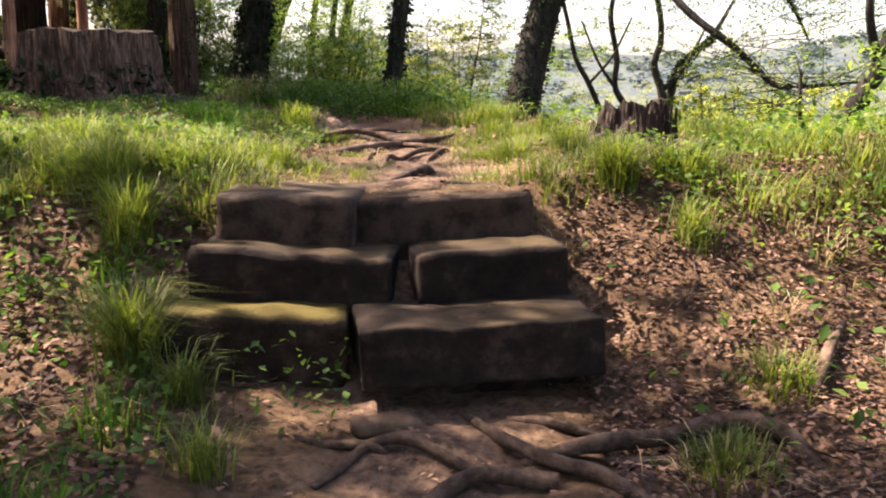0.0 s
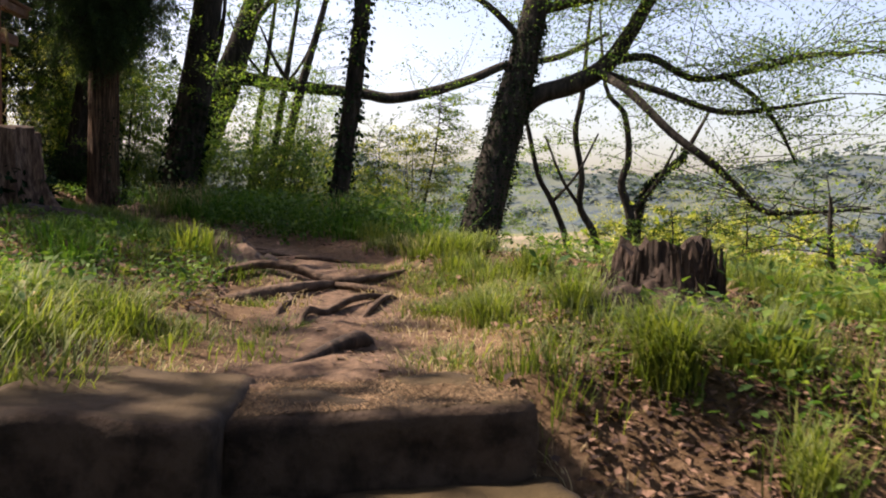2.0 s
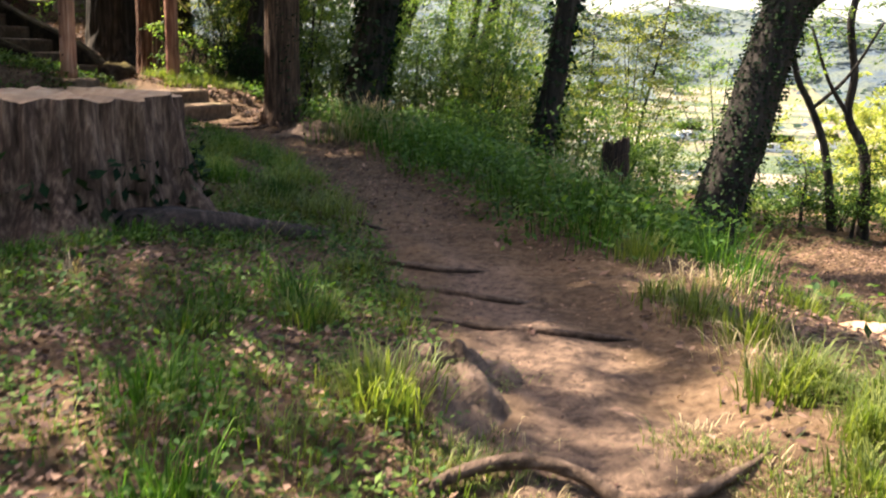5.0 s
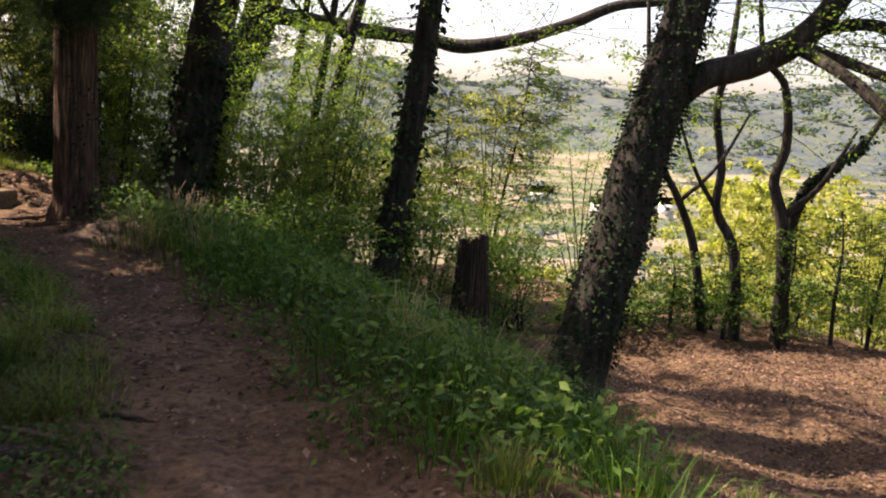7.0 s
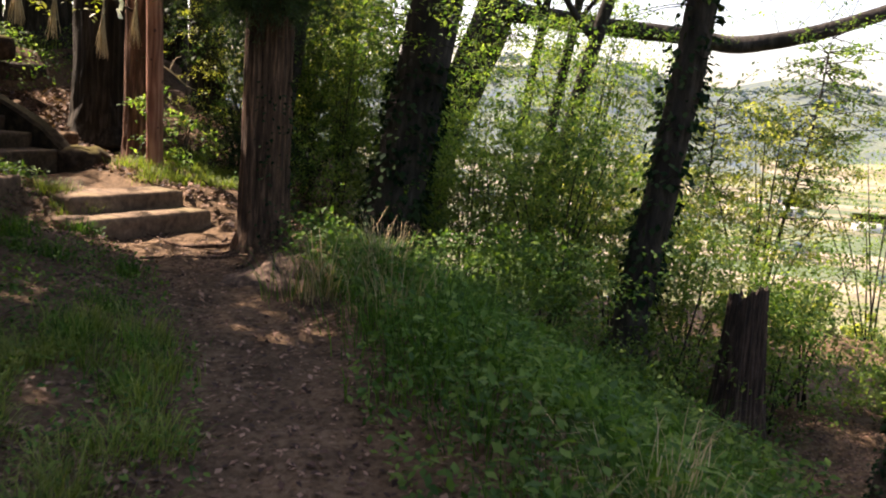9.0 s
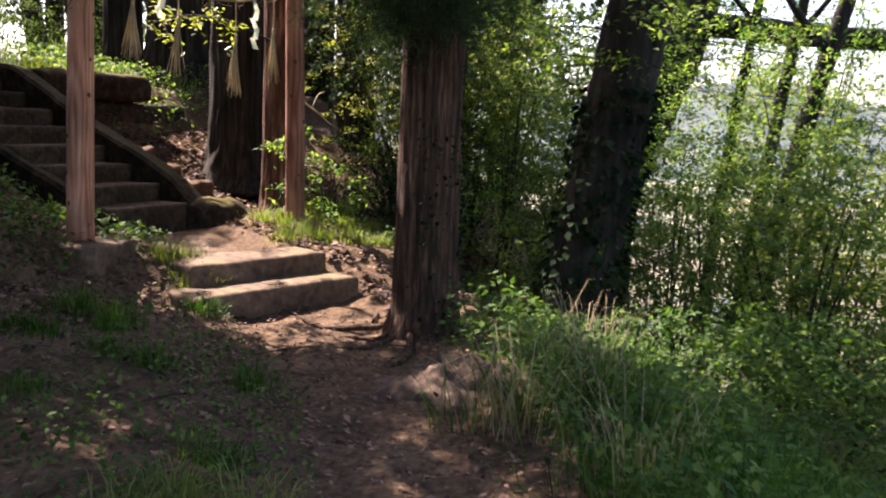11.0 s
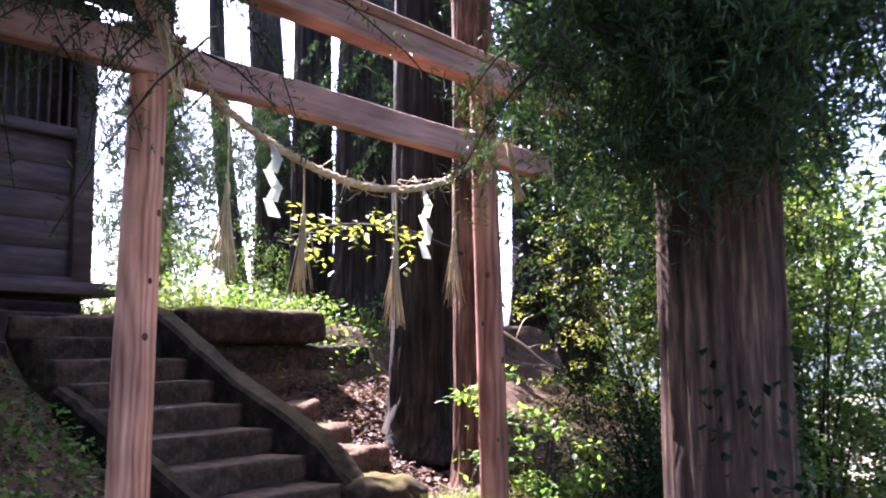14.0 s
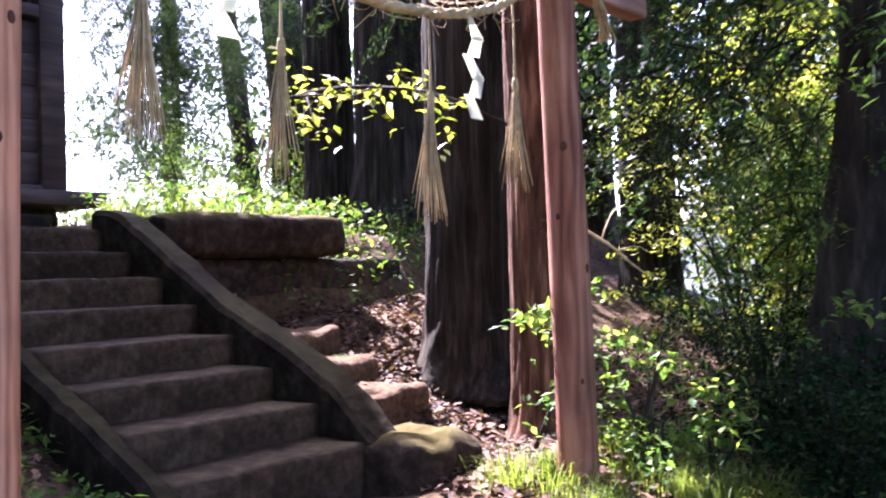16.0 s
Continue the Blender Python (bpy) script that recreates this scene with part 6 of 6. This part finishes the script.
# hanging green sprig behind the rope and the plants at the gate post
sprig = empty("leafy_branch", (-6.75, 16.2, 3.0), "thin branch with bright young leaves behind the rope", "branch")
q = [(-6.75, 16.2, 3.0, 0.014), (-6.9, 15.7, 3.15, 0.010), (-6.95, 15.1, 3.12, 0.007), (-6.9, 14.5, 2.95, 0.003)]
put("stem", tube_mesh("stem", q, M_BARK, n=16, sides=6), sprig)
tops = along(q, 20, 0.35, 1)
crown(sprig, "leaves", tops, flat_dirs(20, 0.0), rng.uniform(0.15, 0.4, 20), 10, 0.03, 0.068, M_LEAFY, 0.2, "", 0.5, 0.5)
for x, y, h in ((-6.25, 15.85, 0.75), (-5.9, 15.9, 0.7), (-5.75, 15.75, 0.45), (-5.6, 15.95, 0.4)):
    bush(x, y, 0.13, h, 9, M_LEAF, "small green sapling by the gate post", 0.07)

# far houses in the valley
for x, y, w, d, h, turn in ((62, 318, 26, 8, 4.5, 5), (84, 330, 10, 8, 5, 20), (120, 300, 11, 9, 5, -15), (140, 318, 12, 8, 5, 10), (160, 290, 10, 9, 5, 30), (40, 350, 12, 9, 5, 0), (185, 330, 12, 9, 5, 12), (-10, 390, 12, 9, 5, 5)):
    z, w, d, h = gz(x, y), w * 0.6, d * 0.7, h * 0.75
    house = empty("house", (x, y, z), "distant pale house in the valley", "house", "houses in the valley")
    bm = boxm(bmesh.new(), x - w / 2, x + w / 2, y - d / 2, y + d / 2, z - 1, z + h, 0)
    part("wall", bm, M_PLASTER, house)
    bm = bmesh.new()
    v = [bm.verts.new(p) for p in ((x - w / 2 - 0.7, y - d / 2 - 0.8, z + h - 0.2), (x + w / 2 + 0.7, y - d / 2 - 0.8, z + h - 0.2), (x + w / 2 + 0.7, y, z + h + 2.2), (x - w / 2 - 0.7, y, z + h + 2.2), (x - w / 2 - 0.7, y + d / 2 + 0.8, z + h - 0.2), (x + w / 2 + 0.7, y + d / 2 + 0.8, z + h - 0.2))]
    bm.faces.new(v[:4])
    bm.faces.new((v[3], v[2], v[5], v[4]))
    bmesh.ops.solidify(bm, geom=bm.faces[:], thickness=0.3)
    part("roof", bm, M_ROOF, house)
    for e in range(int(w // 3.5)):
        part("window", boxm(bmesh.new(), x - w / 2 + 1.2 + 3.5 * e, x - w / 2 + 2.8 + 3.5 * e, y - d / 2 - 0.06, y - d / 2 + 0.02, z + 1.2, z + 2.6, 0), M_ROOF, house)

# woods on the far slopes: many small ragged crowns in a haze-tinted colour
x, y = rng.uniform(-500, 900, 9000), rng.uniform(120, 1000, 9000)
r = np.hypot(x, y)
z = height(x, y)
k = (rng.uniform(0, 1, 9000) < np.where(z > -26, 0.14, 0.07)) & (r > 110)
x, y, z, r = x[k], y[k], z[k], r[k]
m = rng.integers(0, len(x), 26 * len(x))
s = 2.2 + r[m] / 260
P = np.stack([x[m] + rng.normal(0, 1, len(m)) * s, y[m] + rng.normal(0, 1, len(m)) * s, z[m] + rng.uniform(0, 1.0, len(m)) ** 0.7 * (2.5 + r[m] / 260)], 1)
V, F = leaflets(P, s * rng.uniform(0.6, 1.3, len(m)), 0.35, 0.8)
stuff("far_woods", V, F, M_WOODS, "mixed woods on the far hills, haze put into their colour", "woods")
